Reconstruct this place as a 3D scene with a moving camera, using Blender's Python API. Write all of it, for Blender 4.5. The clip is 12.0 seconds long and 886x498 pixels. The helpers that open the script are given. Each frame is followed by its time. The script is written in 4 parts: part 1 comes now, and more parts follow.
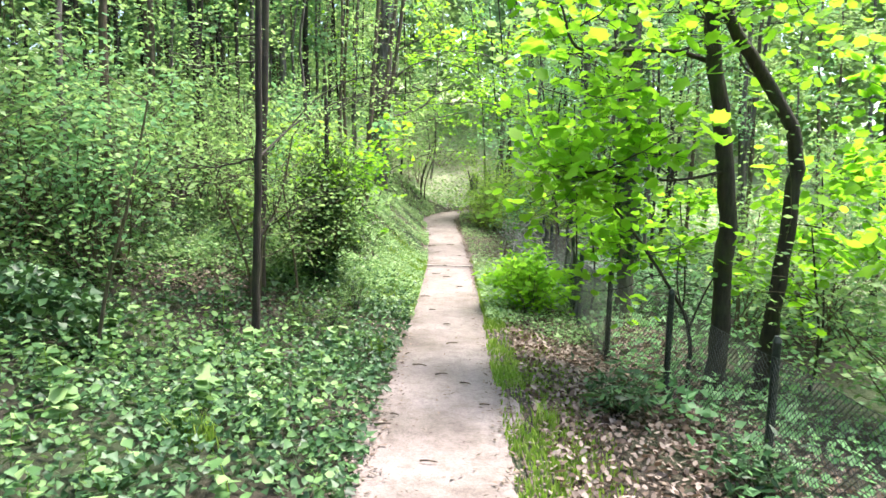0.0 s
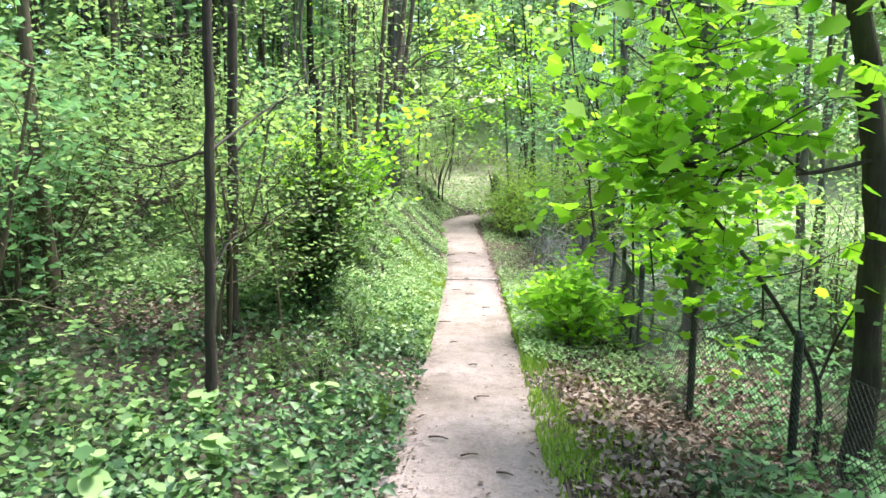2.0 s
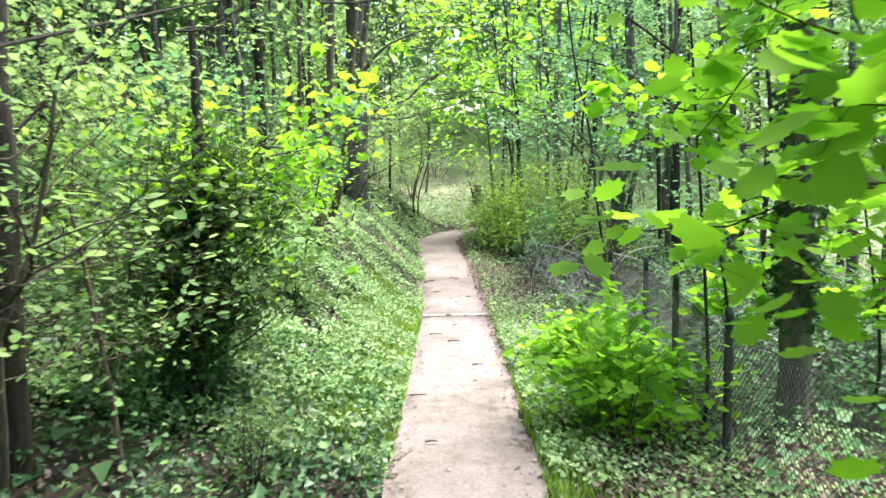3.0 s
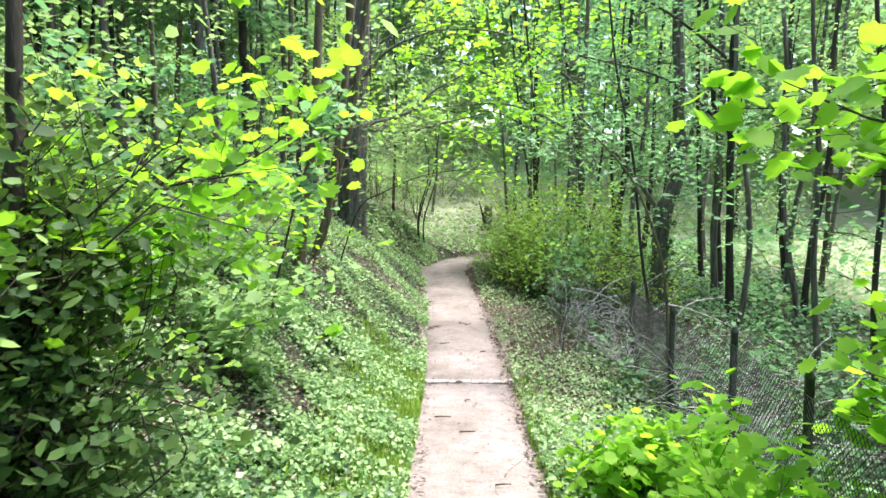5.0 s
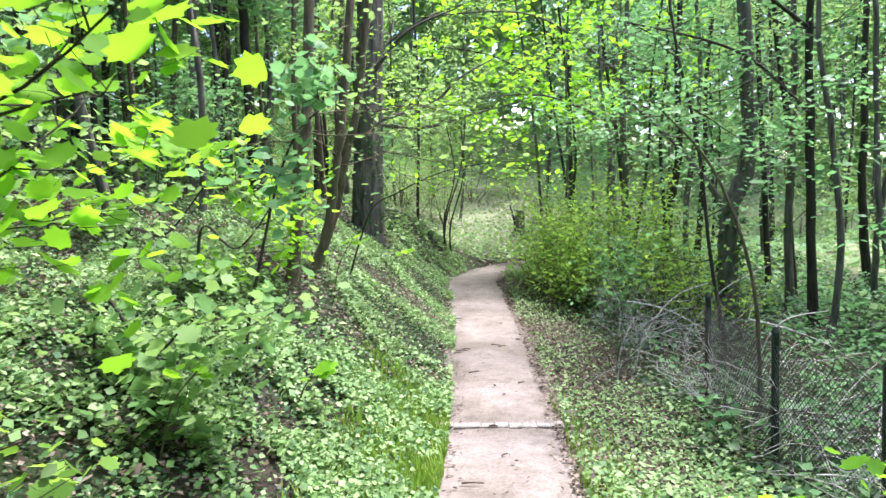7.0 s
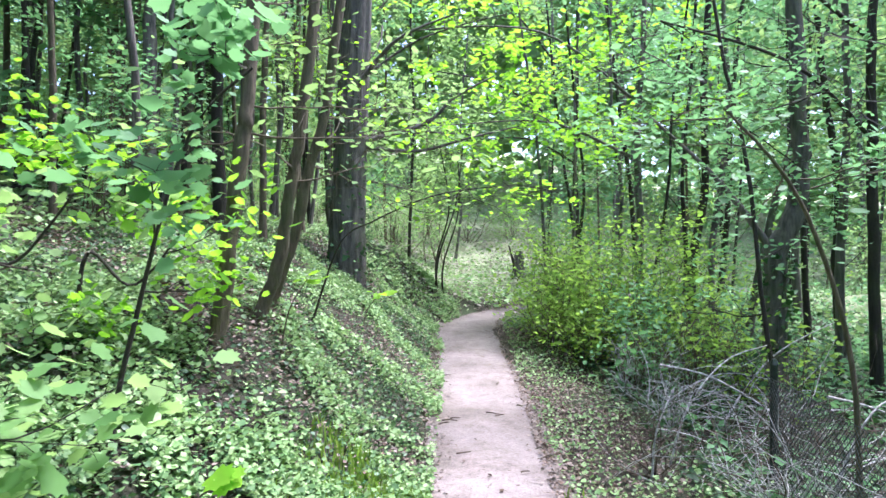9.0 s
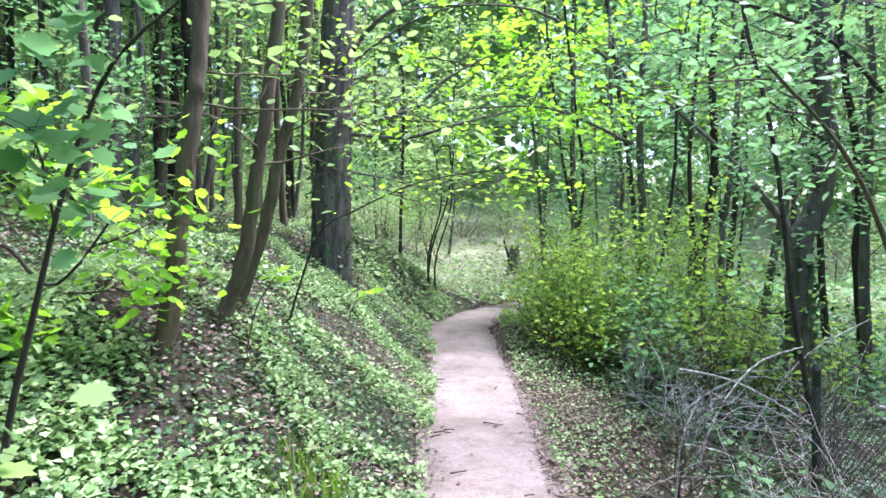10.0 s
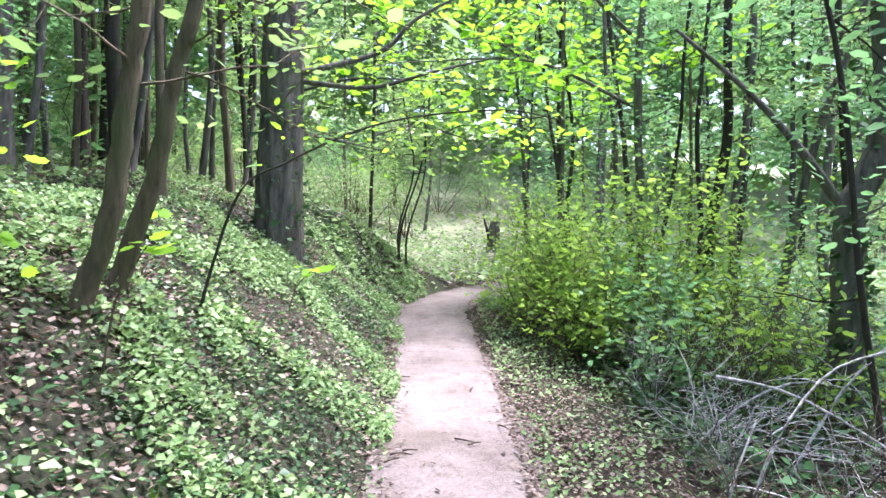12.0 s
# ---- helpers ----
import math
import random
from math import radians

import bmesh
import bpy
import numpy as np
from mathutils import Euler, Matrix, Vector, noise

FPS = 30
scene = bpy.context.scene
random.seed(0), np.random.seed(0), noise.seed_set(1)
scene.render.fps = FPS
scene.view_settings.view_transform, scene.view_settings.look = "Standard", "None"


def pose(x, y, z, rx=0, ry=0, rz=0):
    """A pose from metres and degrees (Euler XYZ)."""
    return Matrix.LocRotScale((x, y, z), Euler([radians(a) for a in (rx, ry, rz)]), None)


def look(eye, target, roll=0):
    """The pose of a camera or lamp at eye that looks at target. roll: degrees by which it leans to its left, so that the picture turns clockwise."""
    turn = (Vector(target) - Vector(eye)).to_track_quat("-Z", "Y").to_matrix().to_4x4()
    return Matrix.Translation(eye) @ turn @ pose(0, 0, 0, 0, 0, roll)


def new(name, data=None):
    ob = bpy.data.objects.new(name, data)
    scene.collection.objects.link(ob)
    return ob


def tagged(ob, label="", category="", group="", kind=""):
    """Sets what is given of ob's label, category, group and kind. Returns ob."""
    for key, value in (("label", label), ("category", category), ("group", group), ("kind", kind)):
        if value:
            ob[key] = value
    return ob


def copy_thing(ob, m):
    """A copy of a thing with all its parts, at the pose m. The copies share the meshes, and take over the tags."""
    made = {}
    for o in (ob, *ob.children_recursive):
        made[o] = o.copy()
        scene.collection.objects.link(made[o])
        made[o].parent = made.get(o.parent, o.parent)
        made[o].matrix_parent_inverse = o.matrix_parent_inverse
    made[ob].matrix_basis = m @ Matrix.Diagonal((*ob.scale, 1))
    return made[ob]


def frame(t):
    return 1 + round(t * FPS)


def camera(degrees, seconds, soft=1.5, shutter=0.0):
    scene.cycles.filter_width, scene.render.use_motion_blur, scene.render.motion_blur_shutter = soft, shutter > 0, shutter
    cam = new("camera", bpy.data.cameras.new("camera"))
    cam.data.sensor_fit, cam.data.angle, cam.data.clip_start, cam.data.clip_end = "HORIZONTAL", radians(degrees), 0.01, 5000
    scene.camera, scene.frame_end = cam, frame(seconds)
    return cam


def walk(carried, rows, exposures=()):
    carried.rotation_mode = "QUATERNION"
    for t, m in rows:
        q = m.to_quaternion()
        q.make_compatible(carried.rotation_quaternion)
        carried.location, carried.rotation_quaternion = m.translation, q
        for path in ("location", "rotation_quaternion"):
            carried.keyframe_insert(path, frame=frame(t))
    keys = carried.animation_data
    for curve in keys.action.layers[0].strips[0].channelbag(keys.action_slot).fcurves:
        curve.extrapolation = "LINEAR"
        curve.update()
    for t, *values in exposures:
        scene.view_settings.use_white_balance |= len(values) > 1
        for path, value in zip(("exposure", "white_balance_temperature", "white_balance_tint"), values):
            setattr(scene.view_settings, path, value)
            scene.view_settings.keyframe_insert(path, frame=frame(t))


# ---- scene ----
cam = camera(65.6, 12.0, soft=1.5, shutter=0.2)
# seconds, eye x, y, z, yaw, pitch, lean to the right (degrees)
ROWS = [
    (0.0, 0.038, 0.000, 1.322, 0.01, -6.17, -1.63),
    (0.5, 0.043, 0.343, 1.303, 1.48, -5.35, -0.56),
    (1.0, 0.005, 0.681, 1.307, -0.58, -5.17, -0.98),
    (1.5, 0.018, 1.026, 1.284, -0.48, -5.31, -0.26),
    (2.0, -0.001, 1.350, 1.296, 1.57, -6.07, -0.78),
    (2.5, 0.006, 1.934, 1.306, 0.10, -5.79, 0.66),
    (2.6, 0.009, 2.222, 1.288, 0.08, -5.60, 0.70),
    (2.7, 0.012, 2.510, 1.270, 0.05, -5.42, 0.75),
    (2.8, 0.015, 2.798, 1.252, 0.03, -5.23, 0.80),
    (2.9, 0.018, 3.086, 1.235, 0.00, -5.04, 0.84),
    (3.0, 0.021, 3.368, 1.217, -0.02, -4.85, 0.89),
    (3.2, 0.021, 3.490, 1.217, -0.08, -5.09, 0.74),
    (4.8, -0.040, 4.733, 1.363, 0.87, -4.25, -0.39),
    (5.0, -0.029, 4.839, 1.347, 0.36, -3.57, -0.38),
    (5.5, -0.006, 5.106, 1.347, 1.42, -0.94, -0.85),
    (6.0, -0.023, 5.404, 1.329, 0.94, -0.52, 0.79),
    (6.5, -0.009, 5.682, 1.290, 1.61, -1.76, 1.29),
    (7.0, -0.009, 5.953, 1.280, 2.90, -2.84, 1.02),
    (7.2, -0.016, 6.066, 1.312, 3.02, -3.21, 0.89),
    (8.8, 0.005, 7.010, 1.233, 2.80, 0.51, -0.51),
    (9.0, 0.005, 7.122, 1.237, 2.60, 0.57, -0.46),
    (9.5, -0.008, 7.377, 1.224, 2.49, 0.46, -0.38),
    (10.0, 0.000, 7.640, 1.215, 2.06, 0.27, 0.02),
    (10.5, 0.009, 7.906, 1.205, 1.42, -0.35, 0.06),
    (11.0, -0.015, 8.181, 1.198, 0.63, -0.98, -0.14),
    (11.5, 0.032, 8.437, 1.182, 0.69, -0.81, -0.41),
    (12.0, 0.050, 8.683, 1.159, 0.30, -1.51, -0.50),
]


def carried_pose(x, y, z, yaw, pitch, lean):
    a, p = radians(yaw), radians(pitch)
    ahead = Vector((-math.sin(a) * math.cos(p), math.cos(a) * math.cos(p), math.sin(p)))
    eye = Vector((x, y, z))
    return look(eye, eye + ahead, -lean)


walk(cam, [(r[0], carried_pose(*r[1:])) for r in ROWS], [(0.0, 2.52, 6400, 15), (3.0, 2.56, 6250, 15), (5.0, 2.45, 6200, 15), (7.2, 2.38, 6000, 19), (9.0, 2.45, 5550, 26), (12.0, 2.68, 5750, 31)])

# ---- light: bright hazy sky, sun high behind thin cloud ----
world = bpy.data.worlds.new("sky")
scene.world = world
world.use_nodes = True
wn = world.node_tree.nodes
sky = wn.new("ShaderNodeTexSky")
sky.sky_type, sky.sun_disc = "NISHITA", False
sky.sun_elevation, sky.sun_rotation = radians(70), radians(58)
sky.air_density, sky.dust_density = 1.0, 3.0
world.node_tree.links.new(sky.outputs[0], wn["Background"].inputs[0])
wn["Background"].inputs[1].default_value = 0.13
sun_data = bpy.data.lights.new("sun", "SUN")
sun_data.energy, sun_data.angle, sun_data.color = 2.3, radians(16), (1.0, 0.95, 0.86)
sun = new("sun", sun_data)
sun.matrix_world = look((12.4, 7.7, 40), (0, 0, 0))

# ---- materials ----


def node_material(name, rough=0.8):
    m = bpy.data.materials.new(name)
    m.use_nodes = True
    b = m.node_tree.nodes["Principled BSDF"]
    b.inputs["Roughness"].default_value = rough
    return m, m.node_tree.nodes, m.node_tree.links, b


def ramp(nodes, stops):
    r = nodes.new("ShaderNodeValToRGB")
    while len(r.color_ramp.elements) < len(stops):
        r.color_ramp.elements.new(0.5)
    for e, (p, c) in zip(r.color_ramp.elements, stops):
        e.position, e.color = p, (*c, 1)
    return r


def leaf_material(name, colours, light, rough=0.45, through_share=0.5):
    """Leaves: each its own shade, light passing through; light is the colour of what passes."""
    m, n, l, b = node_material(name, rough + 0.1)
    b.inputs["Specular IOR Level"].default_value = 0.22
    geo = n.new("ShaderNodeNewGeometry")
    r = ramp(n, [(i / (len(colours) - 1), c) for i, c in enumerate(colours)])
    l.new(geo.outputs["Random Per Island"], r.inputs[0])
    tc = n.new("ShaderNodeTexCoord")
    tex = n.new("ShaderNodeTexNoise")
    tex.inputs["Scale"].default_value = 1.3
    l.new(tc.outputs["Object"], tex.inputs["Vector"])
    hsv = n.new("ShaderNodeHueSaturation")
    val = n.new("ShaderNodeMapRange")
    val.inputs[3].default_value, val.inputs[4].default_value = 0.7, 1.3
    l.new(tex.outputs[0], val.inputs[0])
    l.new(val.outputs[0], hsv.inputs["Value"])
    l.new(r.outputs[0], hsv.inputs["Color"])
    l.new(hsv.outputs[0], b.inputs["Base Color"])
    tr = n.new("ShaderNodeBsdfTranslucent")
    mixc = n.new("ShaderNodeMix")
    mixc.data_type = "RGBA"
    mixc.blend_type = "MIX"
    mixc.inputs[0].default_value = 0.6
    l.new(hsv.outputs[0], mixc.inputs[6])
    mixc.inputs[7].default_value = (*light, 1)
    l.new(mixc.outputs[2], tr.inputs[0])
    mix = n.new("ShaderNodeMixShader")
    mix.inputs[0].default_value = through_share
    l.new(b.outputs[0], mix.inputs[1])
    l.new(tr.outputs[0], mix.inputs[2])
    l.new(mix.outputs[0], n["Material Output"].inputs[0])
    return m


def bark_material(name, dark, pale, moss=(0.05, 0.075, 0.02), moss_share=0.35, scale=9.0):
    m, n, l, b = node_material(name, 0.9)
    tc = n.new("ShaderNodeTexCoord")
    mp = n.new("ShaderNodeMapping")
    mp.inputs["Scale"].default_value = (1, 1, 0.16)
    l.new(tc.outputs["Object"], mp.inputs[0])
    fine = n.new("ShaderNodeTexNoise")
    fine.inputs["Scale"].default_value, fine.inputs["Detail"].default_value, fine.inputs["Roughness"].default_value = scale * 4, 8, 0.7
    l.new(mp.outputs[0], fine.inputs["Vector"])
    r = ramp(n, [(0.3, dark), (0.7, pale)])
    l.new(fine.outputs[0], r.inputs[0])
    big = n.new("ShaderNodeTexNoise")
    big.inputs["Scale"].default_value, big.inputs["Detail"].default_value = 3.5, 4
    l.new(tc.outputs["Object"], big.inputs["Vector"])
    r2 = ramp(n, [(0.5, (0, 0, 0)), (0.7, (moss_share * 2,) * 3)])
    l.new(big.outputs[0], r2.inputs[0])
    mix = n.new("ShaderNodeMix")
    mix.data_type = "RGBA"
    l.new(r2.outputs[0], mix.inputs[0])
    l.new(r.outputs[0], mix.inputs[6])
    mix.inputs[7].default_value = (*moss, 1)
    l.new(mix.outputs[2], b.inputs["Base Color"])
    bump = n.new("ShaderNodeBump")
    bump.inputs["Strength"].default_value, bump.inputs["Distance"].default_value = 0.9, 0.02
    l.new(fine.outputs[0], bump.inputs["Height"])
    l.new(bump.outputs[0], b.inputs["Normal"])
    return m


def plain_material(name, a, c, rough=0.6, metal=0.0, scale=40.0):
    m, n, l, b = node_material(name, rough)
    b.inputs["Metallic"].default_value = metal
    tc = n.new("ShaderNodeTexCoord")
    t = n.new("ShaderNodeTexNoise")
    t.inputs["Scale"].default_value, t.inputs["Detail"].default_value = scale, 6
    l.new(tc.outputs["Object"], t.inputs["Vector"])
    r = ramp(n, [(0.35, a), (0.65, c)])
    l.new(t.outputs[0], r.inputs[0])
    l.new(r.outputs[0], b.inputs["Base Color"])
    return m


def soil_material():
    m, n, l, b = node_material("forest_soil", 0.95)
    tc = n.new("ShaderNodeTexCoord")
    t = n.new("ShaderNodeTexNoise")
    t.inputs["Scale"].default_value, t.inputs["Detail"].default_value, t.inputs["Roughness"].default_value = 30, 8, 0.75
    l.new(tc.outputs["Object"], t.inputs["Vector"])
    r = ramp(n, [(0.3, (0.014, 0.010, 0.007)), (0.55, (0.045, 0.033, 0.023)), (0.75, (0.12, 0.09, 0.065))])
    l.new(t.outputs[0], r.inputs[0])
    big = n.new("ShaderNodeTexNoise")
    big.inputs["Scale"].default_value, big.inputs["Detail"].default_value = 0.9, 5
    l.new(tc.outputs["Object"], big.inputs["Vector"])
    r2 = ramp(n, [(0.42, (0, 0, 0)), (0.62, (0.8, 0.8, 0.8))])
    l.new(big.outputs[0], r2.inputs[0])
    mix = n.new("ShaderNodeMix")
    mix.data_type = "RGBA"
    l.new(r2.outputs[0], mix.inputs[0])
    l.new(r.outputs[0], mix.inputs[6])
    mix.inputs[7].default_value = (0.03, 0.055, 0.015, 1)
    sep = n.new("ShaderNodeSeparateXYZ")
    l.new(tc.outputs["Object"], sep.inputs[0])
    wob = n.new("ShaderNodeMath")
    wob.operation = "MULTIPLY_ADD"
    l.new(big.outputs[0], wob.inputs[0])
    wob.inputs[1].default_value = 5.0
    l.new(sep.outputs[0], wob.inputs[2])
    edge = n.new("ShaderNodeMapRange")
    edge.inputs[1].default_value, edge.inputs[2].default_value = 6.5, 9.0
    l.new(wob.outputs[0], edge.inputs[0])
    up = n.new("ShaderNodeMapRange")
    up.inputs[1].default_value, up.inputs[2].default_value = 19.5, 22.5
    l.new(sep.outputs[1], up.inputs[0])
    either = n.new("ShaderNodeMath")
    either.operation = "MAXIMUM"
    l.new(edge.outputs[0], either.inputs[0])
    l.new(up.outputs[0], either.inputs[1])
    turf = ramp(n, [(0.3, (0.13, 0.18, 0.06)), (0.5, (0.26, 0.30, 0.16)), (0.66, (0.38, 0.35, 0.28))])
    l.new(t.outputs[0], turf.inputs[0])
    field = n.new("ShaderNodeMix")
    field.data_type = "RGBA"
    l.new(either.outputs[0], field.inputs[0])
    l.new(mix.outputs[2], field.inputs[6])
    l.new(turf.outputs[0], field.inputs[7])
    l.new(field.outputs[2], b.inputs["Base Color"])
    bump = n.new("ShaderNodeBump")
    bump.inputs["Strength"].default_value, bump.inputs["Distance"].default_value = 1.0, 0.03
    l.new(t.outputs[0], bump.inputs["Height"])
    l.new(bump.outputs[0], b.inputs["Normal"])
    return m


def path_material():
    m, n, l, b = node_material("trodden_gravel", 0.92)
    tc = n.new("ShaderNodeTexCoord")
    big = n.new("ShaderNodeTexNoise")
    big.inputs["Scale"].default_value, big.inputs["Detail"].default_value = 1.6, 6
    l.new(tc.outputs["Object"], big.inputs["Vector"])
    r = ramp(n, [(0.28, (0.11, 0.092, 0.077)), (0.46, (0.192, 0.160, 0.145)), (0.72, (0.25, 0.216, 0.203))])
    l.new(big.outputs[0], r.inputs[0])
    grit = n.new("ShaderNodeTexNoise")
    grit.inputs["Scale"].default_value, grit.inputs["Detail"].default_value, grit.inputs["Roughness"].default_value = 60, 8, 0.85
    l.new(tc.outputs["Object"], grit.inputs["Vector"])
    r2 = ramp(n, [(0.32, (0.45, 0.43, 0.41)), (0.5, (1, 1, 1)), (0.70, (1.35, 1.33, 1.32))])
    l.new(grit.outputs[0], r2.inputs[0])
    mix = n.new("ShaderNodeMix")
    mix.data_type, mix.blend_type = "RGBA", "MULTIPLY"
    mix.inputs[0].default_value = 1.0
    mid = n.new("ShaderNodeTexNoise")
    mid.inputs["Scale"].default_value, mid.inputs["Detail"].default_value, mid.inputs["Roughness"].default_value = 9, 6, 0.7
    l.new(tc.outputs["Object"], mid.inputs["Vector"])
    r3 = ramp(n, [(0.32, (0.7, 0.67, 0.64)), (0.52, (1, 1, 1)), (0.7, (1.12, 1.12, 1.12))])
    l.new(mid.outputs[0], r3.inputs[0])
    mottled = n.new("ShaderNodeMix")
    mottled.data_type, mottled.blend_type = "RGBA", "MULTIPLY"
    mottled.inputs[0].default_value = 1.0
    l.new(r.outputs[0], mottled.inputs[6])
    l.new(r3.outputs[0], mottled.inputs[7])
    l.new(mottled.outputs[2], mix.inputs[6])
    l.new(r2.outputs[0], mix.inputs[7])
    l.new(mix.outputs[2], b.inputs["Base Color"])
    bump = n.new("ShaderNodeBump")
    bump.inputs["Strength"].default_value, bump.inputs["Distance"].default_value = 0.6, 0.01
    l.new(grit.outputs[0], bump.inputs["Height"])
    l.new(bump.outputs[0], b.inputs["Normal"])
    return m


SOIL, GRAVEL = soil_material(), path_material()
MAPLE = leaf_material("maple_leaf", [(0.10, 0.25, 0.02), (0.18, 0.39, 0.025), (0.26, 0.46, 0.04)], (0.37, 0.76, 0.03), 0.5, 0.65)
BEECH = leaf_material("beech_leaf", [(0.06, 0.15, 0.045), (0.14, 0.27, 0.085), (0.27, 0.39, 0.16)], (0.37, 0.58, 0.16), 0.5, 0.5)
COOL = leaf_material("elder_leaf", [(0.06, 0.16, 0.06), (0.12, 0.27, 0.11), (0.20, 0.36, 0.17)], (0.22, 0.47, 0.16), 0.42, 0.45)
YEWISH = leaf_material("dark_leaf", [(0.03, 0.075, 0.02), (0.065, 0.135, 0.035), (0.12, 0.20, 0.055)], (0.15, 0.26, 0.05), 0.45, 0.35)
HEDGE = leaf_material("hedge_leaf", [(0.075, 0.17, 0.03), (0.17, 0.32, 0.05), (0.32, 0.48, 0.11)], (0.40, 0.64, 0.08), 0.5, 0.56)
IVY = leaf_material("ivy_leaf", [(0.014, 0.04, 0.016), (0.035, 0.09, 0.034), (0.10, 0.19, 0.075)], (0.10, 0.24, 0.05), 0.32, 0.15)
HERB = leaf_material("herb_leaf", [(0.055, 0.12, 0.05), (0.18, 0.31, 0.11), (0.35, 0.47, 0.23)], (0.32, 0.50, 0.16), 0.45, 0.3)
NETTLE = leaf_material("nettle_leaf", [(0.035, 0.09, 0.03), (0.10, 0.21, 0.065), (0.22, 0.34, 0.13)], (0.22, 0.40, 0.10), 0.5, 0.28)
GRASS = leaf_material("grass_blade", [(0.09, 0.18, 0.025), (0.18, 0.30, 0.04), (0.33, 0.39, 0.12)], (0.26, 0.48, 0.04), 0.5, 0.4)
LITTER = leaf_material("dead_leaf", [(0.03, 0.021, 0.016), (0.11, 0.078, 0.058), (0.30, 0.25, 0.215), (0.17, 0.122, 0.092)], (0.25, 0.15, 0.08), 0.7, 0.12)
PALE_LITTER = leaf_material("pale_dead_leaf", [(0.16, 0.14, 0.11), (0.32, 0.30, 0.25), (0.46, 0.44, 0.38)], (0.3, 0.26, 0.2), 0.7, 0.12)
BARK = bark_material("maple_bark", (0.010, 0.008, 0.006), (0.048, 0.037, 0.027), moss_share=0.2)
BARK_BROWN = bark_material("hazel_bark", (0.035, 0.027, 0.017), (0.16, 0.125, 0.08), moss=(0.06, 0.075, 0.025), moss_share=0.45)
BARK_GREY = bark_material("oak_bark", (0.016, 0.014, 0.012), (0.19, 0.17, 0.148), moss_share=0.25, scale=5.0)
DEAD = plain_material("weathered_twig", (0.16, 0.155, 0.15), (0.5, 0.49, 0.48), 0.8)
TWIG = plain_material("dry_twig", (0.035, 0.025, 0.018), (0.11, 0.08, 0.055), 0.85)
IRON = plain_material("green_black_steel", (0.008, 0.014, 0.012), (0.022, 0.032, 0.028), 0.5, 0.2)
WIRE = plain_material("coated_wire", (0.012, 0.017, 0.017), (0.045, 0.055, 0.055), 0.5, 0.2)
STONE = plain_material("edging_stone", (0.18, 0.155, 0.14), (0.34, 0.30, 0.28), 0.9, 0.0, 25)

# ---- mesh helpers ----


def tri_mesh(name, verts, faces, material, smooth=False):
    me = bpy.data.meshes.new(name)
    verts, faces = np.asarray(verts, np.float32), np.asarray(faces, np.int32)
    k = faces.shape[1]
    me.vertices.add(len(verts))
    me.vertices.foreach_set("co", verts.ravel())
    me.loops.add(faces.size)
    me.loops.foreach_set("vertex_index", faces.ravel())
    me.polygons.add(len(faces))
    me.polygons.foreach_set("loop_start", np.arange(0, faces.size, k, dtype=np.int32))
    if smooth:
        me.polygons.foreach_set("use_smooth", np.ones(len(faces), bool))
    me.materials.append(material)
    me.update(calc_edges=True)
    return me


def under(name, mesh, parent=None, label=""):
    ob = new(name, mesh)
    if parent is not None:
        ob.parent = parent
    return tagged(ob, label)


def tubes(lines, sides=5):
    """Verts and quads of tapered tubes; a line is (points, radii)."""
    vs, fs, base = [], [], 0
    ang = np.arange(sides) * 2 * np.pi / sides
    for pts, radii in lines:
        p, r = np.asarray(pts, float), np.asarray(radii, float)
        d = np.gradient(p, axis=0)
        d /= np.linalg.norm(d, axis=1)[:, None] + 1e-9
        ref = np.where(np.abs(d[:, 2:3]) > 0.8, [[1.0, 0, 0]], [[0, 0, 1.0]])
        a = np.cross(d, ref)
        a /= np.linalg.norm(a, axis=1)[:, None] + 1e-9
        b = np.cross(d, a)
        ring = p[:, None] + r[:, None, None] * (np.cos(ang)[None, :, None] * a[:, None] + np.sin(ang)[None, :, None] * b[:, None])
        n = len(p)
        vs.append(ring.reshape(-1, 3))
        i, j = np.meshgrid(np.arange(n - 1), np.arange(sides), indexing="ij")
        k = (j + 1) % sides
        fs.append((np.stack([i * sides + j, i * sides + k, (i + 1) * sides + k, (i + 1) * sides + j], -1).reshape(-1, 4)) + base)
        base += n * sides
    return np.concatenate(vs), np.concatenate(fs)


def tube_mesh(name, lines, material, sides=5):
    v, f = tubes(lines, sides)
    return tri_mesh(name, v, f, material, True)


def outline(points, fold=0.15, middle=False):
    """A leaf template: a fan from its foot (or its middle), folded a little along the midrib."""
    pts = ([(0.0, 0.45)] if middle else []) + points
    v = np.array([(x, y, fold * abs(x)) for x, y in pts])
    n = len(points)
    if middle:
        return v, np.array([(0, 1 + i, 1 + (i + 1) % n) for i in range(n)])
    return v, np.array([(0, i, i + 1) for i in range(1, n - 1)])


def mirrored(right):
    return [(0.0, 0.0)] + right + [(0.0, 1.0)] + [(-x, y) for x, y in reversed(right)]


DIAMOND = outline(mirrored([(0.32, 0.45)]))
KITE = outline(mirrored([(0.44, 0.38)]), 0.2)
OVAL = outline(mirrored([(0.28, 0.3), (0.22, 0.72)]))
LANCE = outline(mirrored([(0.14, 0.4)]))
MAPLE_SHAPE = outline(mirrored([(0.22, 0.0), (0.46, 0.08), (0.42, 0.26), (0.62, 0.44), (0.44, 0.56), (0.42, 0.8), (0.19, 0.76)]), 0.12, True)
IVY_SHAPE = outline(mirrored([(0.42, 0.12), (0.2, 0.55)]), 0.2)
ROUND = outline(mirrored([(0.42, 0.15), (0.4, 0.7)]), 0.2)


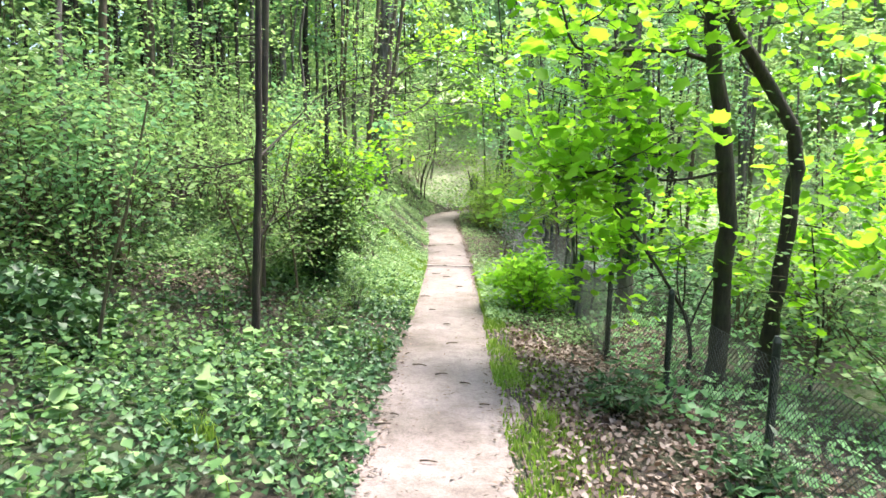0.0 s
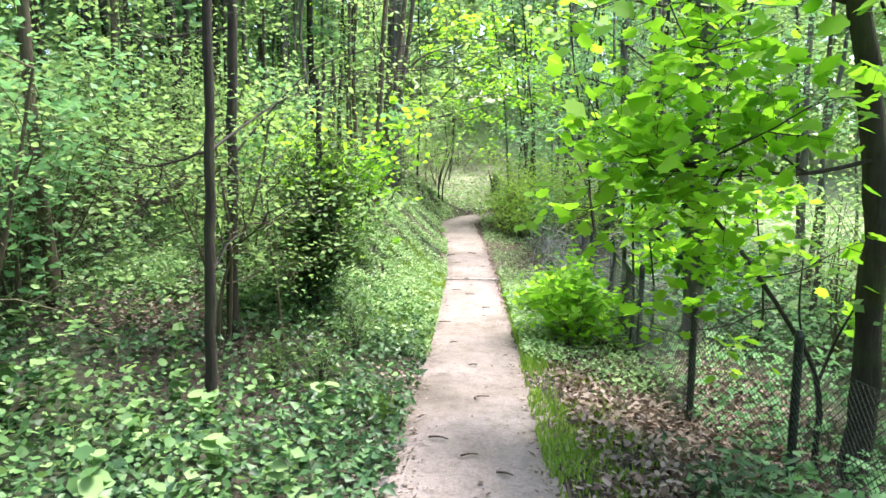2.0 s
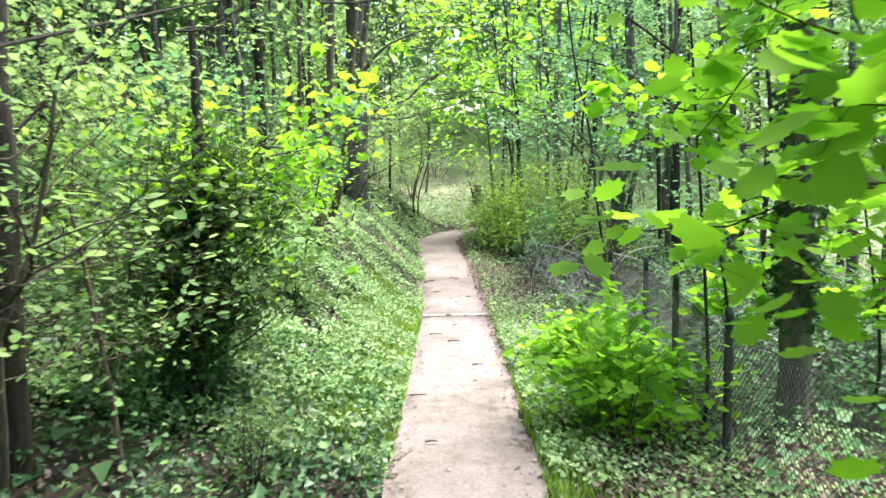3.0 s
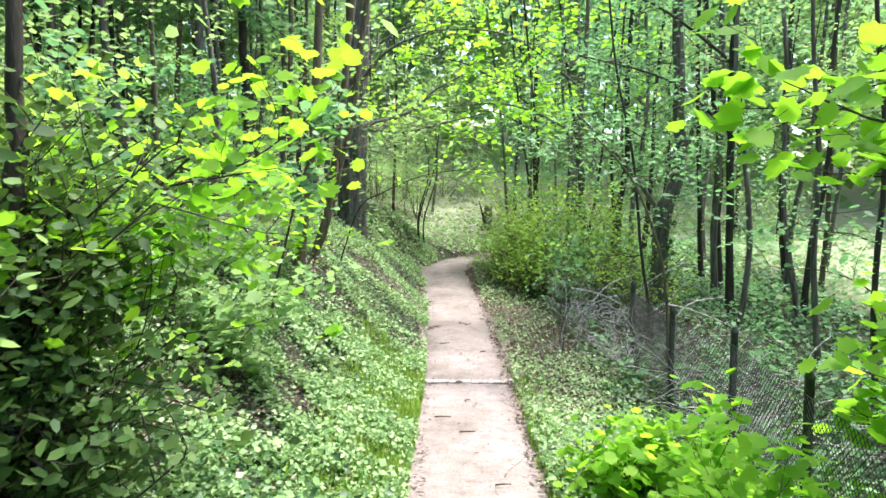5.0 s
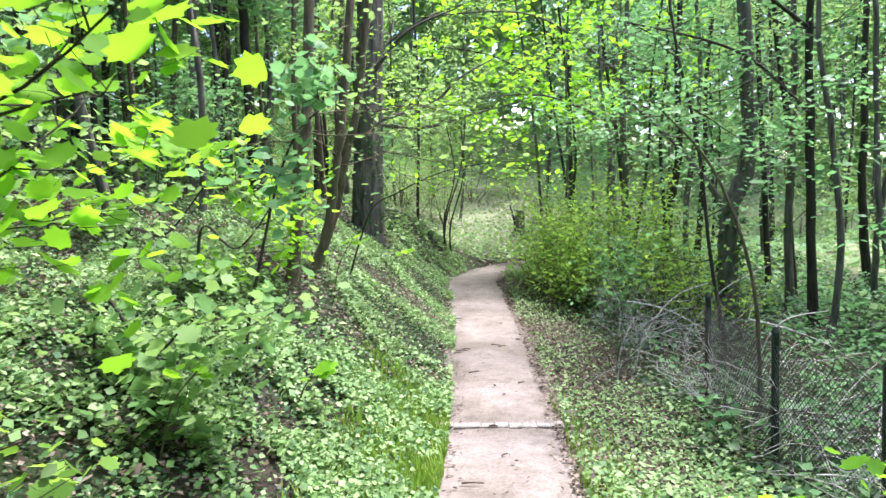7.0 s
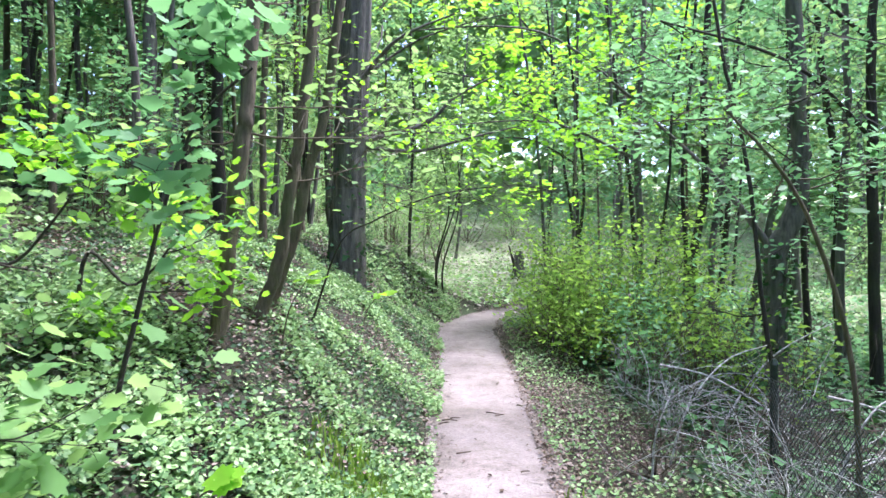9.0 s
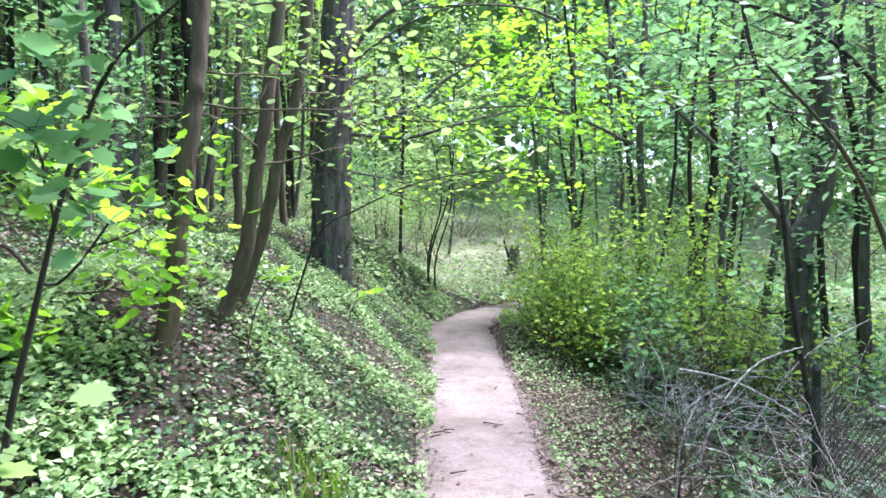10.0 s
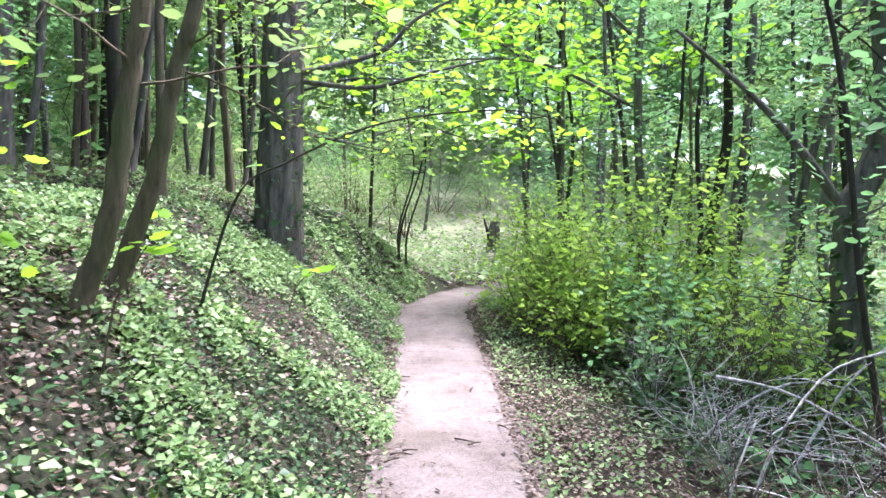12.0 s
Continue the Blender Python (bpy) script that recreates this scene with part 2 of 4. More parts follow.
def leaf_cloud(rng, where, size, shape, tilt=0.6, heading=None, spread=0.25):
    """Verts and triangles of many leaves at the given places; tilt 0 lies flat, 1.5 stands anyhow."""
    tv, tf = shape
    n = len(where)
    th = rng.uniform(0, 2 * np.pi, n) if heading is None else heading + rng.normal(0, 0.9, n)
    normal = np.stack([rng.normal(0, tilt, n), rng.normal(0, tilt, n), np.ones(n)], -1)
    normal /= np.linalg.norm(normal, axis=1)[:, None]
    h = np.stack([np.cos(th), np.sin(th), np.zeros(n)], -1)
    y = h - normal * (h * normal).sum(1)[:, None]
    y /= np.linalg.norm(y, axis=1)[:, None] + 1e-9
    x = np.cross(y, normal)
    s = size * np.exp(rng.normal(0, spread, n))
    v = where[:, None] + s[:, None, None] * (tv[None, :, 0:1] * x[:, None] + (tv[None, :, 1:2] - 0.1) * y[:, None] + tv[None, :, 2:3] * normal[:, None])
    f = tf[None] + (np.arange(n) * len(tv))[:, None, None]
    return v.reshape(-1, 3), f.reshape(-1, 3)


def cloud_mesh(name, rng, where, size, shape, material, **more):
    v, f = leaf_cloud(rng, np.asarray(where, float), size, shape, **more)
    return tri_mesh(name, v, f, material)


def smooth_line(pts, n):
    """A curve through the points."""
    p = np.array(pts, float)
    t = np.linspace(0, len(p) - 1, n)
    out = []
    for u in t:
        i = min(int(u), len(p) - 2)
        f = u - i
        a, b, c, d = p[max(i - 1, 0)], p[i], p[i + 1], p[min(i + 2, len(p) - 1)]
        out.append(0.5 * (2 * b + (c - a) * f + (2 * a - 5 * b + 4 * c - d) * f * f + (3 * b - a - 3 * c + d) * f ** 3))
    return np.array(out)


def grow(rng, start, way, length, radius, depth, lines, anchors, rise=0.15, kids=5, wander=0.16, ratio=0.55):
    """A wandering branch with its side twigs; leaf places go to anchors."""
    n = 6 if depth == 2 else 4
    pts = [np.array(start, float)]
    d = np.array(way, float)
    d /= np.linalg.norm(d)
    for _ in range(n):
        d = d + rng.normal(0, wander, 3) + np.array([0, 0, rise * 0.3])
        d /= np.linalg.norm(d)
        pts.append(pts[-1] + d * length / n)
    pts = np.array(pts)
    lines.append((pts, np.linspace(radius, radius * 0.35, n + 1)))
    if depth == 0:
        m = max(3, int(length / 0.055))
        for u in np.linspace(0.15, 1, m):
            i = min(int(u * n), n - 1)
            q = pts[i] + (pts[i + 1] - pts[i]) * (u * n - i)
            anchors.append(q + rng.normal(0, 0.035, 3))
        return
    for u in np.linspace(0.25, 1, kids):
        i = min(int(u * n), n - 1)
        q = pts[i] + (pts[i + 1] - pts[i]) * (u * n - i)
        ax = pts[i + 1] - pts[i]
        ax /= np.linalg.norm(ax)
        side = rng.normal(0, 1, 3)
        side[2] *= 0.45
        side -= ax * (side @ ax)
        side /= np.linalg.norm(side) + 1e-9
        grow(rng, q, ax * 0.7 + side * 0.9, length * ratio * rng.uniform(0.75, 1.2), radius * 0.45, depth - 1, lines, anchors, rise, kids, wander, ratio)


# ---- the ground ----
PATH_Y = [-8, 3, 5.5, 10, 11.4, 13, 14.7, 15.8, 16.4, 17.0, 17.6, 18.2, 18.8, 19.4, 20.2, 24.0]
PATH_X = [0.03, 0.05, 0.09, 0.13, 0.11, 0.08, 0.0, -0.13, -0.1, 0.05, 0.31, 0.63, 1.05, 1.6, 2.6, 9.0]
PATH_Z = ([-60, 2, 6, 10, 14, 16, 18, 20, 22, 40], [0, 0, -0.02, -0.05, 0.15, 0.25, 0.35, 0.41, 0.52, 1.6])
HALF = 0.36


def path_x(y):
    return np.interp(y, PATH_Y, PATH_X)


def path_z(y):
    return np.interp(y, *PATH_Z)


def rough_noise(x, y):
    return (np.sin(x * 1.9 + 0.7 * np.sin(y * 1.3)) * np.sin(y * 1.7 + 0.9 * np.sin(x * 1.1)) * 0.5
            + np.sin(x * 5.3 + y * 2.1) * np.sin(y * 4.7 - x * 1.3) * 0.25 + np.sin(x * 11.0 - y * 7.0) * np.sin(y * 13.0 + x * 3.0) * 0.12)


def land(x, y):
    """Height of the ground: the path, the bank that rises beside it, the slope that falls away past the fence."""
    x, y = np.asarray(x, float), np.asarray(y, float)
    base = path_z(np.clip(y, -60, 40))
    off = (x - path_x(y)) / np.hypot(1.0, (path_x(y + 0.7) - path_x(y - 0.7)) / 1.4)
    left = np.clip(-off - HALF - 0.05, 0, None)
    right = np.clip(off - HALF - 0.05, 0, None)
    bank = np.interp(y, [0, 5, 7.5, 10.4, 14.5, 16, 17.3, 20], [0.06, 0.10, 0.42, 0.85, 0.84, 0.95, 1.25, 0.8])
    lim = np.interp(y, [0, 5, 10, 15, 17.3, 20], [1.5, 1.6, 1.2, 1.4, 0.9, 1.0])
    z = base + bank * np.minimum(left, lim) + 0.16 * np.clip(left - lim, 0, 14)
    fall = np.interp(y, [0, 5, 9, 13, 17, 20], [0.14, 0.12, 0.05, 0.01, -0.05, -0.3])
    z = z - fall * np.minimum(right, 6.0) - 0.05 * np.clip(right - 6, 0, 8)
    far = base + 0.05 * np.clip(y - 19.0, 0, 60) + 0.32 * np.clip(-0.75 - x, 0, 2.5) + 0.1 * np.clip(-3.25 - x, 0, 10) - 0.06 * np.clip(x - 3.0, 0, 8)
    w = np.clip((y - 16.6) / 2.4, 0, 1) ** 2
    z = z * (1 - w) + far * w + np.clip(y - 26.0, 0, 40) * 0.15 * np.interp(x, [8, 16], [1, 0.45])
    rough = np.clip(np.maximum(left, right) * 1.2, 0, 1)
    return z + rough * 0.07 * rough_noise(x, y) + 0.012 * rough_noise(x * 2.0, y * 2.0)


def ground():
    xs = np.unique(np.concatenate([np.linspace(-400, -12, 14), np.arange(-12, -2, 0.4), np.arange(-2, 3, 0.1), np.arange(3, 12, 0.4), np.linspace(12, 400, 14)]))
    ys = np.unique(np.concatenate([np.linspace(-400, -6, 12), np.arange(-6, 24, 0.12), np.arange(24, 66, 0.9), np.linspace(66, 500, 12)]))
    gx, gy = np.meshgrid(xs, ys, indexing="ij")
    v = np.stack([gx, gy, land(gx, gy)], -1).reshape(-1, 3)
    i, j = np.meshgrid(np.arange(len(xs) - 1), np.arange(len(ys) - 1), indexing="ij")
    k = len(ys)
    f = np.stack([i * k + j, (i + 1) * k + j, (i + 1) * k + j + 1, i * k + j + 1], -1).reshape(-1, 4)
    ob = under("ground", tri_mesh("ground", v, f, SOIL, True))
    tagged(ob, "dark woodland soil on a bank and slope", "ground", kind="structure")


def footpath():
    rng = np.random.default_rng(5)
    ys = np.concatenate([np.arange(-6, 18, 0.07), np.arange(18, 23, 0.1)])
    across = [-1.28, -1.12, -0.96, -0.7, -0.35, 0.0, 0.35, 0.7, 0.96, 1.12, 1.28]
    n = len(across)
    rows = []
    jl, jr = np.convolve(rng.normal(0, 0.05, len(ys)), np.ones(9) / 5, "same"), np.convolve(rng.normal(0, 0.05, len(ys)), np.ones(9) / 5, "same")
    for y, a, b in zip(ys, jl, jr):
        slope = (path_x(y + 0.1) - path_x(y - 0.1)) / 0.2
        w = HALF * math.sqrt(1 + slope * slope)
        for u in across:
            x = path_x(y) + u * w + (0.55 * (a if u < 0 else b) + 0.018 * math.sin(y * 9 + 2 * math.sin(y * 3.1 + u))) * (abs(u) > 0.9)
            ragged = (a if u < 0 else b) * 0.35
            lift = float(np.interp(abs(u), [0, 0.7, 0.96, 1.12, 1.28], [0.022, 0.017, 0.009, 0.001, -0.03])) + (ragged if abs(u) > 1.0 else 0.0)
            rows.append((x, y, float(land(x, y)) + lift))
    m = len(ys)
    i, j = np.meshgrid(np.arange(m - 1), np.arange(n - 1), indexing="ij")
    f = np.stack([i * n + j, i * n + j + 1, (i + 1) * n + j + 1, (i + 1) * n + j], -1).reshape(-1, 4)
    tagged(under("footpath", tri_mesh("footpath", rows, f, GRAVEL, True)), "narrow trodden pinkish gravel footpath through the wood", "path", kind="structure")


ground()
footpath()


# ---- growth on the ground ----
def scattered(rng, n, x0, x1, y0, y1, keep):
    x, y = rng.uniform(x0, x1, n), rng.uniform(y0, y1, n)
    k = keep(x, y) > rng.uniform(0, 1, n)
    return x[k], y[k]


def off_path(x, y):
    return np.abs(x - path_x(y)) - HALF


def blobs(x, y, s, q):
    return 0.5 + 0.5 * np.sin(x * s + q + 1.3 * np.sin(y * s * 0.7 + q)) * np.sin(y * s * 0.9 - q + 1.1 * np.sin(x * s * 0.8))


def stuff(name, rng, x, y, lift, size, shape, material, label, category, **more):
    z = land(x, y) + rng.uniform(0, lift, len(x)) + 0.012 + 0.016 * np.clip(-off_path(x, y) * 8, 0, 1)
    ob = under(name, cloud_mesh(name, rng, np.stack([x, y, z], -1), size, shape, material, **more))
    return tagged(ob, label, category, kind="stuff")


def blades(name, rng, x, y, height, material, label, width=0.006, lean=0.5):
    n = len(x)
    z = land(x, y)
    h = height * rng.uniform(0.5, 1.3, n)
    a = rng.uniform(0, 2 * np.pi, n)
    d = np.stack([np.cos(a), np.sin(a)], -1) * (rng.uniform(0.1, 1, n) * lean * h)[:, None]
    s = np.stack([-np.sin(a), np.cos(a)], -1) * width
    p = np.stack([x, y], -1)
    v = np.zeros((n, 5, 3))
    for k, (q, u, w) in enumerate([(0, 0, 1), (0, 0, -1), (0.35, 0.6, 0.8), (0.35, 0.6, -0.8), (1.0, 1.0, 0)]):
        v[:, k, :2] = p + d * q + s * w
        v[:, k, 2] = z + h * u - 0.005
    f = np.array([(0, 1, 3), (0, 3, 2), (2, 3, 4)])[None] + (np.arange(n) * 5)[:, None, None]
    return tagged(under(name, tri_mesh(name, v.reshape(-1, 3), f.reshape(-1, 3), material)), label, "grass", kind="stuff")


def carpet():
    rng = np.random.default_rng(11)
    # ivy carpet on the level ground
    x, y = scattered(rng, 220000, -6.5, -0.2, -3, 8.0, lambda x, y: (off_path(x, y) > -0.02) * np.clip(1.2 - 0.18 * (-x), 0.2, 1) * (0.12 + 0.88 * blobs(x, y, 2.2, 1)) * (0.25 + 0.75 * blobs(x, y, 7.0, 2)) * np.clip((8.0 - y) / 2, 0, 1))
    stuff("ivy_carpet", rng, x, y, 0.13, 0.037, IVY_SHAPE, IVY, "glossy dark ivy leaves carpeting the woodland floor", "ivy", tilt=0.65)
    # nettles and other herbs
    x, y = scattered(rng, 95000, -6.5, -0.25, -3, 7.6, lambda x, y: (off_path(x, y) > 0.03) * np.clip(blobs(x, y, 1.6, 3) * 2 - 0.75, 0.03, 0.7) * (0.2 + 0.8 * blobs(x, y, 6.0, 5)))
    stuff("herb_layer", rng, x, y, 0.20, 0.03, ROUND, NETTLE, "fresh green herbs among the ivy", "herbs", tilt=0.65)
    # bank
    x, y = scattered(rng, 400000, -3.0, -0.2, 6.2, 18, lambda x, y: (off_path(x, y) > -0.035) * np.clip(1.25 - np.interp(y, [9.5, 12.0], [0.22, 0.5]) * off_path(x, y), 0.1, 1) * np.clip(2.4 * blobs(x, y, 3.1, 2) - 0.55 + 0.5 * (y < 9), 0.04, 1) * np.clip(2.2 * blobs(x, y, 8.0, 4) - 0.45, 0.05, 1) * np.clip(1.75 - y / 15, 0.5, 1))
    stuff("bank_herbs", rng, x, y, 0.085, 0.0265, KITE, HERB, "low green ground ivy covering the bank", "herbs", tilt=0.6)
    x, y = scattered(rng, 110000, -3.0, -0.2, 7, 17, lambda x, y: (off_path(x, y) > 0.1) * (0.15 + 0.6 * blobs(x, y, 1.7, 5)))
    stuff("bank_ivy", rng, x, y, 0.06, 0.022, KITE, IVY, "dark ivy trailing over the bank", "ivy", tilt=0.5)
    # right verge
    x, y = scattered(rng, 185000, 0.4, 2.2, 5.3, 18, lambda x, y: (off_path(x, y) > 0.0) * np.clip((y - 5.5 - 1.2 * blobs(x, y, 3.0, 5)) / 0.8 + 0.3, 0, 1) * np.clip(1.1 - 0.5 * off_path(x, y), 0.1, 1) * (0.2 + 0.8 * blobs(x, y, 2.6, 7)) * np.clip(1.5 - (y - 6) / 4.0, 0.22, 1))
    stuff("verge_herbs", rng, x, y, 0.11, 0.024, KITE, HERB, "green herbs along the verge", "herbs", tilt=0.55)
    x, y = scattered(rng, 90000, 1.3, 8, -2, 19, lambda x, y: 0.6 * np.clip((8.3 - x) / 3, 0, 1) * (0.2 + 0.8 * blobs(x, y, 1.4, 2)))
    stuff("slope_herbs", rng, x, y, 0.25, 0.055, KITE, COOL, "green undergrowth beyond the fence", "undergrowth", tilt=0.5)
    x, y = scattered(rng, 50000, -9, -2.6, 3, 24, lambda x, y: 0.75 * (0.3 + 0.7 * blobs(x, y, 1.2, 8)))
    stuff("wood_floor_herbs", rng, x, y, 0.15, 0.055, KITE, HERB, "green herbs covering the floor of the wood", "herbs", tilt=0.5)
    x, y = scattered(rng, 24000, -5, 10, 16, 36, lambda x, y: (np.abs(x - path_x(y)) - HALF - 0.15 > 0) * (0.45 + 0.55 * blobs(x, y, 1.1, 3)))
    stuff("far_bank_herbs", rng, x, y, 0.12, 0.10, DIAMOND, HERB, "light green herbs on the slope past the bend", "herbs", tilt=0.5)
    x, y = scattered(rng, 40000, 1.0, 5.0, 7.5, 18, lambda x, y: (off_path(x, y) > 0.7) * (0.35 + 0.65 * blobs(x, y, 2.0, 9)))
    stuff("thicket_ivy", rng, x, y, 0.12, 0.045, IVY_SHAPE, IVY, "dark ivy and brambles on the thicket floor", "ivy", tilt=0.6)
    x, y = scattered(rng, 70000, -15, 15, -9, 32, lambda x, y: (off_path(x, y) > 0.25) * (0.15 + 0.85 * blobs(x, y, 0.9, 2)) * np.clip(1.25 - np.hypot(x / 14, (y - 11) / 20), 0, 1) * ((np.abs(x) > 3.5) | (y < 0.5)))
    stuff("outer_undergrowth", rng, x, y, 0.2, 0.12, DIAMOND, HERB, "green undergrowth spreading through the wood", "undergrowth", tilt=0.6)
    x, y = scattered(rng, 9000, -2.5, 5, 16.3, 25, lambda x, y: (np.abs(x - path_x(y)) - HALF - 0.2 > 0) * (0.4 + 0.6 * blobs(x, y, 2.1, 3)))
    stuff("bend_herbs", rng, x, y, 0.08, 0.055, KITE, HERB, "pale green herbs on the slope at the bend", "herbs", tilt=0.6)
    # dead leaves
    # paler, greyer leaves past the bend than LITTER elsewhere
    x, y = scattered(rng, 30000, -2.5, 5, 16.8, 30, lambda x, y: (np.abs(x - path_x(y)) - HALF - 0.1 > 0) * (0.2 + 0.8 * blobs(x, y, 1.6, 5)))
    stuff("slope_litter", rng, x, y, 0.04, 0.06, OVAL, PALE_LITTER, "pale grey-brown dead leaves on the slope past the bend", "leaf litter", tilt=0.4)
    x, y = scattered(rng, 60000, 0.5, 2.4, -3, 8.0, lambda x, y: (off_path(x, y) > 0.16) * np.clip((2.4 - x) * 1.3, 0, 1) * np.clip((8.0 - y) / 2, 0, 1) * (0.3 + 0.7 * blobs(x, y, 2.9, 1)))
    stuff("leaf_litter", rng, x, y, 0.04, 0.036, OVAL, LITTER, "pale brown dead leaves on the slope by the fence", "leaf litter", tilt=0.7)
    x, y = scattered(rng, 100000, -4.0, -0.2, 5.5, 18, lambda x, y: (off_path(x, y) > 0.0) * (0.35 + 0.65 * (blobs(x, y, 1.9, 4) > 0.5)) * np.clip(0.4 + 0.4 * off_path(x, y), 0, 1))
    stuff("bank_litter", rng, x, y, 0.05, 0.024, KITE, LITTER, "brown dead leaves lying on the bank", "leaf litter", tilt=0.4)
    x, y = scattered(rng, 90000, 0.3, 2.6, 8.0, 20, lambda x, y: (off_path(x, y) > -0.06) * np.clip((1.5 - off_path(x, y)) * 1.2, 0.04, 1) * (0.3 + 0.7 * blobs(x, y, 2.3, 6)))
    stuff("verge_litter", rng, x, y, 0.03, 0.02, KITE, LITTER, "brown dead leaves beside the path", "leaf litter", tilt=0.35)
    x, y = scattered(rng, 26000, -0.5, 0.7, 1, 19, lambda x, y: np.clip((off_path(x, y) + 0.15) * 6, 0.035, 1) * (0.3 + 0.7 * blobs(x, y, 4.0, 1)))
    stuff("path_litter", rng, x, y, 0.006, 0.022, OVAL, LITTER, "crumbs of dead leaf scattered on the path", "leaf litter", tilt=0.15)
    x, y = scattered(rng, 9000, -0.5, 0.7, 1, 19, lambda x, y: np.clip((off_path(x, y) + 0.18) * 5, 0.06, 1))
    stuff("path_twigs", rng, x, y, 0.006, 0.03, LANCE, TWIG, "crumbs of dark twig along the path edges", "twig litter", tilt=0.15)
    # grass
    x, y = scattered(rng, 24000, 0.38, 1.1, 0.8, 6.0, lambda x, y: (off_path(x, y) > -0.045) * np.clip(1.2 - 2.1 * off_path(x, y), 0, 1) * np.clip(1.7 * blobs(x, y, 4.3, 2) - 0.25, 0.06, 1))
    blades("verge_grass", rng, x, y, 0.045, GRASS, "short bright grass along the path edge")
    x, y = scattered(rng, 22000, -1.0, -0.2, 6.5, 10.6, lambda x, y: (off_path(x, y) > -0.03) * np.clip(1.2 - 2.2 * off_path(x, y), 0, 1))
    blades("bank_grass", rng, x, y, 0.085, GRASS, "long fresh grass at the foot of the bank")
    x, y = scattered(rng, 7000, 0.4, 0.8, 6.0, 10.8, lambda x, y: (off_path(x, y) > -0.02) * 0.7 * np.clip((10.8 - y) / 2, 0, 1) * np.clip(1.2 - 3 * off_path(x, y), 0, 1))
    blades("path_edge_grass", rng, x, y, 0.07, GRASS, "thin grass at the path edge")


carpet()

# ---- trees ----


def tree(name, stems, material, label, limbs=(), crown=None, seed=1, sides=9, category="tree", ivy=None, group="", furrow=0.0):
    """stems and limbs: (points, radius at foot, radius at tip). crown: (leaf places, size, shape, material, tilt)."""
    rng = np.random.default_rng(seed)
    foot = stems[0][0][0]
    root = tagged(new(name), label, category, group)
    root.location = foot
    shift = np.array(foot, float)
    for pts, r0, r1 in stems:
        p = smooth_line(pts, (12 if furrow else 5) * len(pts)) - shift
        u = np.linspace(0, 1, len(p))
        p[1:-1] += rng.normal(0, r0 * (0.012 if furrow else 0.10), (len(p) - 2, 3)) * [1, 1, 0]
        rad = r0 + (r1 - r0) * u + r0 * 0.5 * np.exp(-u * len(p) * 0.9)
        rad *= 1 + rng.normal(0, 0.008 if furrow else 0.03, len(p))
        mesh = tube_mesh("trunk", [(p, rad)], material, sides)
        if furrow:
            for k, v in enumerate(mesh.vertices):
                ring, a = k // sides, (k % sides) * 6.283 / sides
                ridge = math.sin(a * 9 + 0.8 * math.sin(ring * 0.22)) + 0.7 * math.sin(a * 15 + 0.9 * math.sin(ring * 0.31) + 1.0) + 0.4 * math.sin(a * 4 + ring * 0.05)
                buttress = max(0.0, math.sin(a * 5 + 0.6)) * 6.0 * math.exp(-ring * 0.22)
                axis = Vector(p[ring])
                v.co = axis + (v.co - axis) * (1 + furrow * (ridge + buttress + rng.normal(0, 0.5)))
        under("trunk", mesh, root)
    for pts, r0, r1 in limbs:
        p = smooth_line(pts, 5 * len(pts)) - shift
        under("limb", tube_mesh("limb", [(p, np.linspace(r0, r1, len(p)))], material, 6), root)
    if ivy:
        pts, radius, count, size = ivy
        line = smooth_line(pts, 60)
        i = rng.integers(0, 60, count)
        a = rng.uniform(0, 2 * np.pi, count)
        rr = radius * rng.uniform(0.8, 1.35, count)
        w = line[i] + np.stack([np.cos(a) * rr, np.sin(a) * rr, rng.normal(0, 0.05, count)], -1) - shift
        under("ivy", cloud_mesh("ivy", rng, w, size, IVY_SHAPE, IVY, tilt=1.2), root, "dark ivy climbing the trunk")
    if crown:
        where, size, shape, mat, tilt, twigs = crown
        if twigs:
            tagged(under("branchwork", tube_mesh("branchwork", [(p - shift, r) for p, r in twigs], material, 3), root), kind="stuff")
        under("crown", cloud_mesh("crown", rng, np.array(where) - shift, size, shape, mat, tilt=tilt), root)
    return root


def sprays(seed, starts, depth=2, kids=5, per=2, jitter=0.05, thinnest=0.0):
    """Leafy branches from several starts (point, way, length, radius); gives leaf places and twigs."""
    rng = np.random.default_rng(seed)
    lines, anchors = [], []
    for p, w, length, r in starts:
        grow(rng, p, w, length, r, depth, lines, anchors, kids=kids)
    a = np.repeat(np.array(anchors), per, axis=0)
    return a + rng.normal(0, jitter, a.shape), [q for q in lines if q[1][0] > thinnest]


def along(pts, n, seed, length, radius, up=0.2, out=1.0, side=None):
    """Starts of branches set along a line."""
    rng = np.random.default_rng(seed)
    line = smooth_line(pts, n)
    res = []
    for p in line:
        w = np.array([rng.normal(0, out), rng.normal(0, out), up + rng.normal(0, 0.25)])
        if side is not None:
            w[:2] += side
        res.append((p, w, length * rng.uniform(0.6, 1.3), radius))
    return res


# two-stemmed maple by the fence
s1 = [(1.93, 4.63, -0.2), (1.95, 4.63, 0.3), (1.94, 4.63, 1.03), (1.88, 4.63, 1.6), (1.79, 4.63, 2.1), (1.72, 4.63, 2.6), (1.6, 4.7, 3.6), (1.5, 4.8, 5.0)]
s2 = [(2.33, 4.85, -0.2), (2.40, 4.85, 0.34), (2.46, 4.85, 1.0), (2.48, 4.85, 1.6), (2.20, 4.85, 2.08), (1.92, 4.85, 2.5), (1.6, 5.0, 3.4), (1.5, 5.1, 4.6)]
b1 = [(1.79, 4.64, 2.1), (1.56, 4.7, 2.18), (1.19, 4.7, 2.18), (0.89, 4.7, 2.19), (0.78, 4.7, 2.45)]
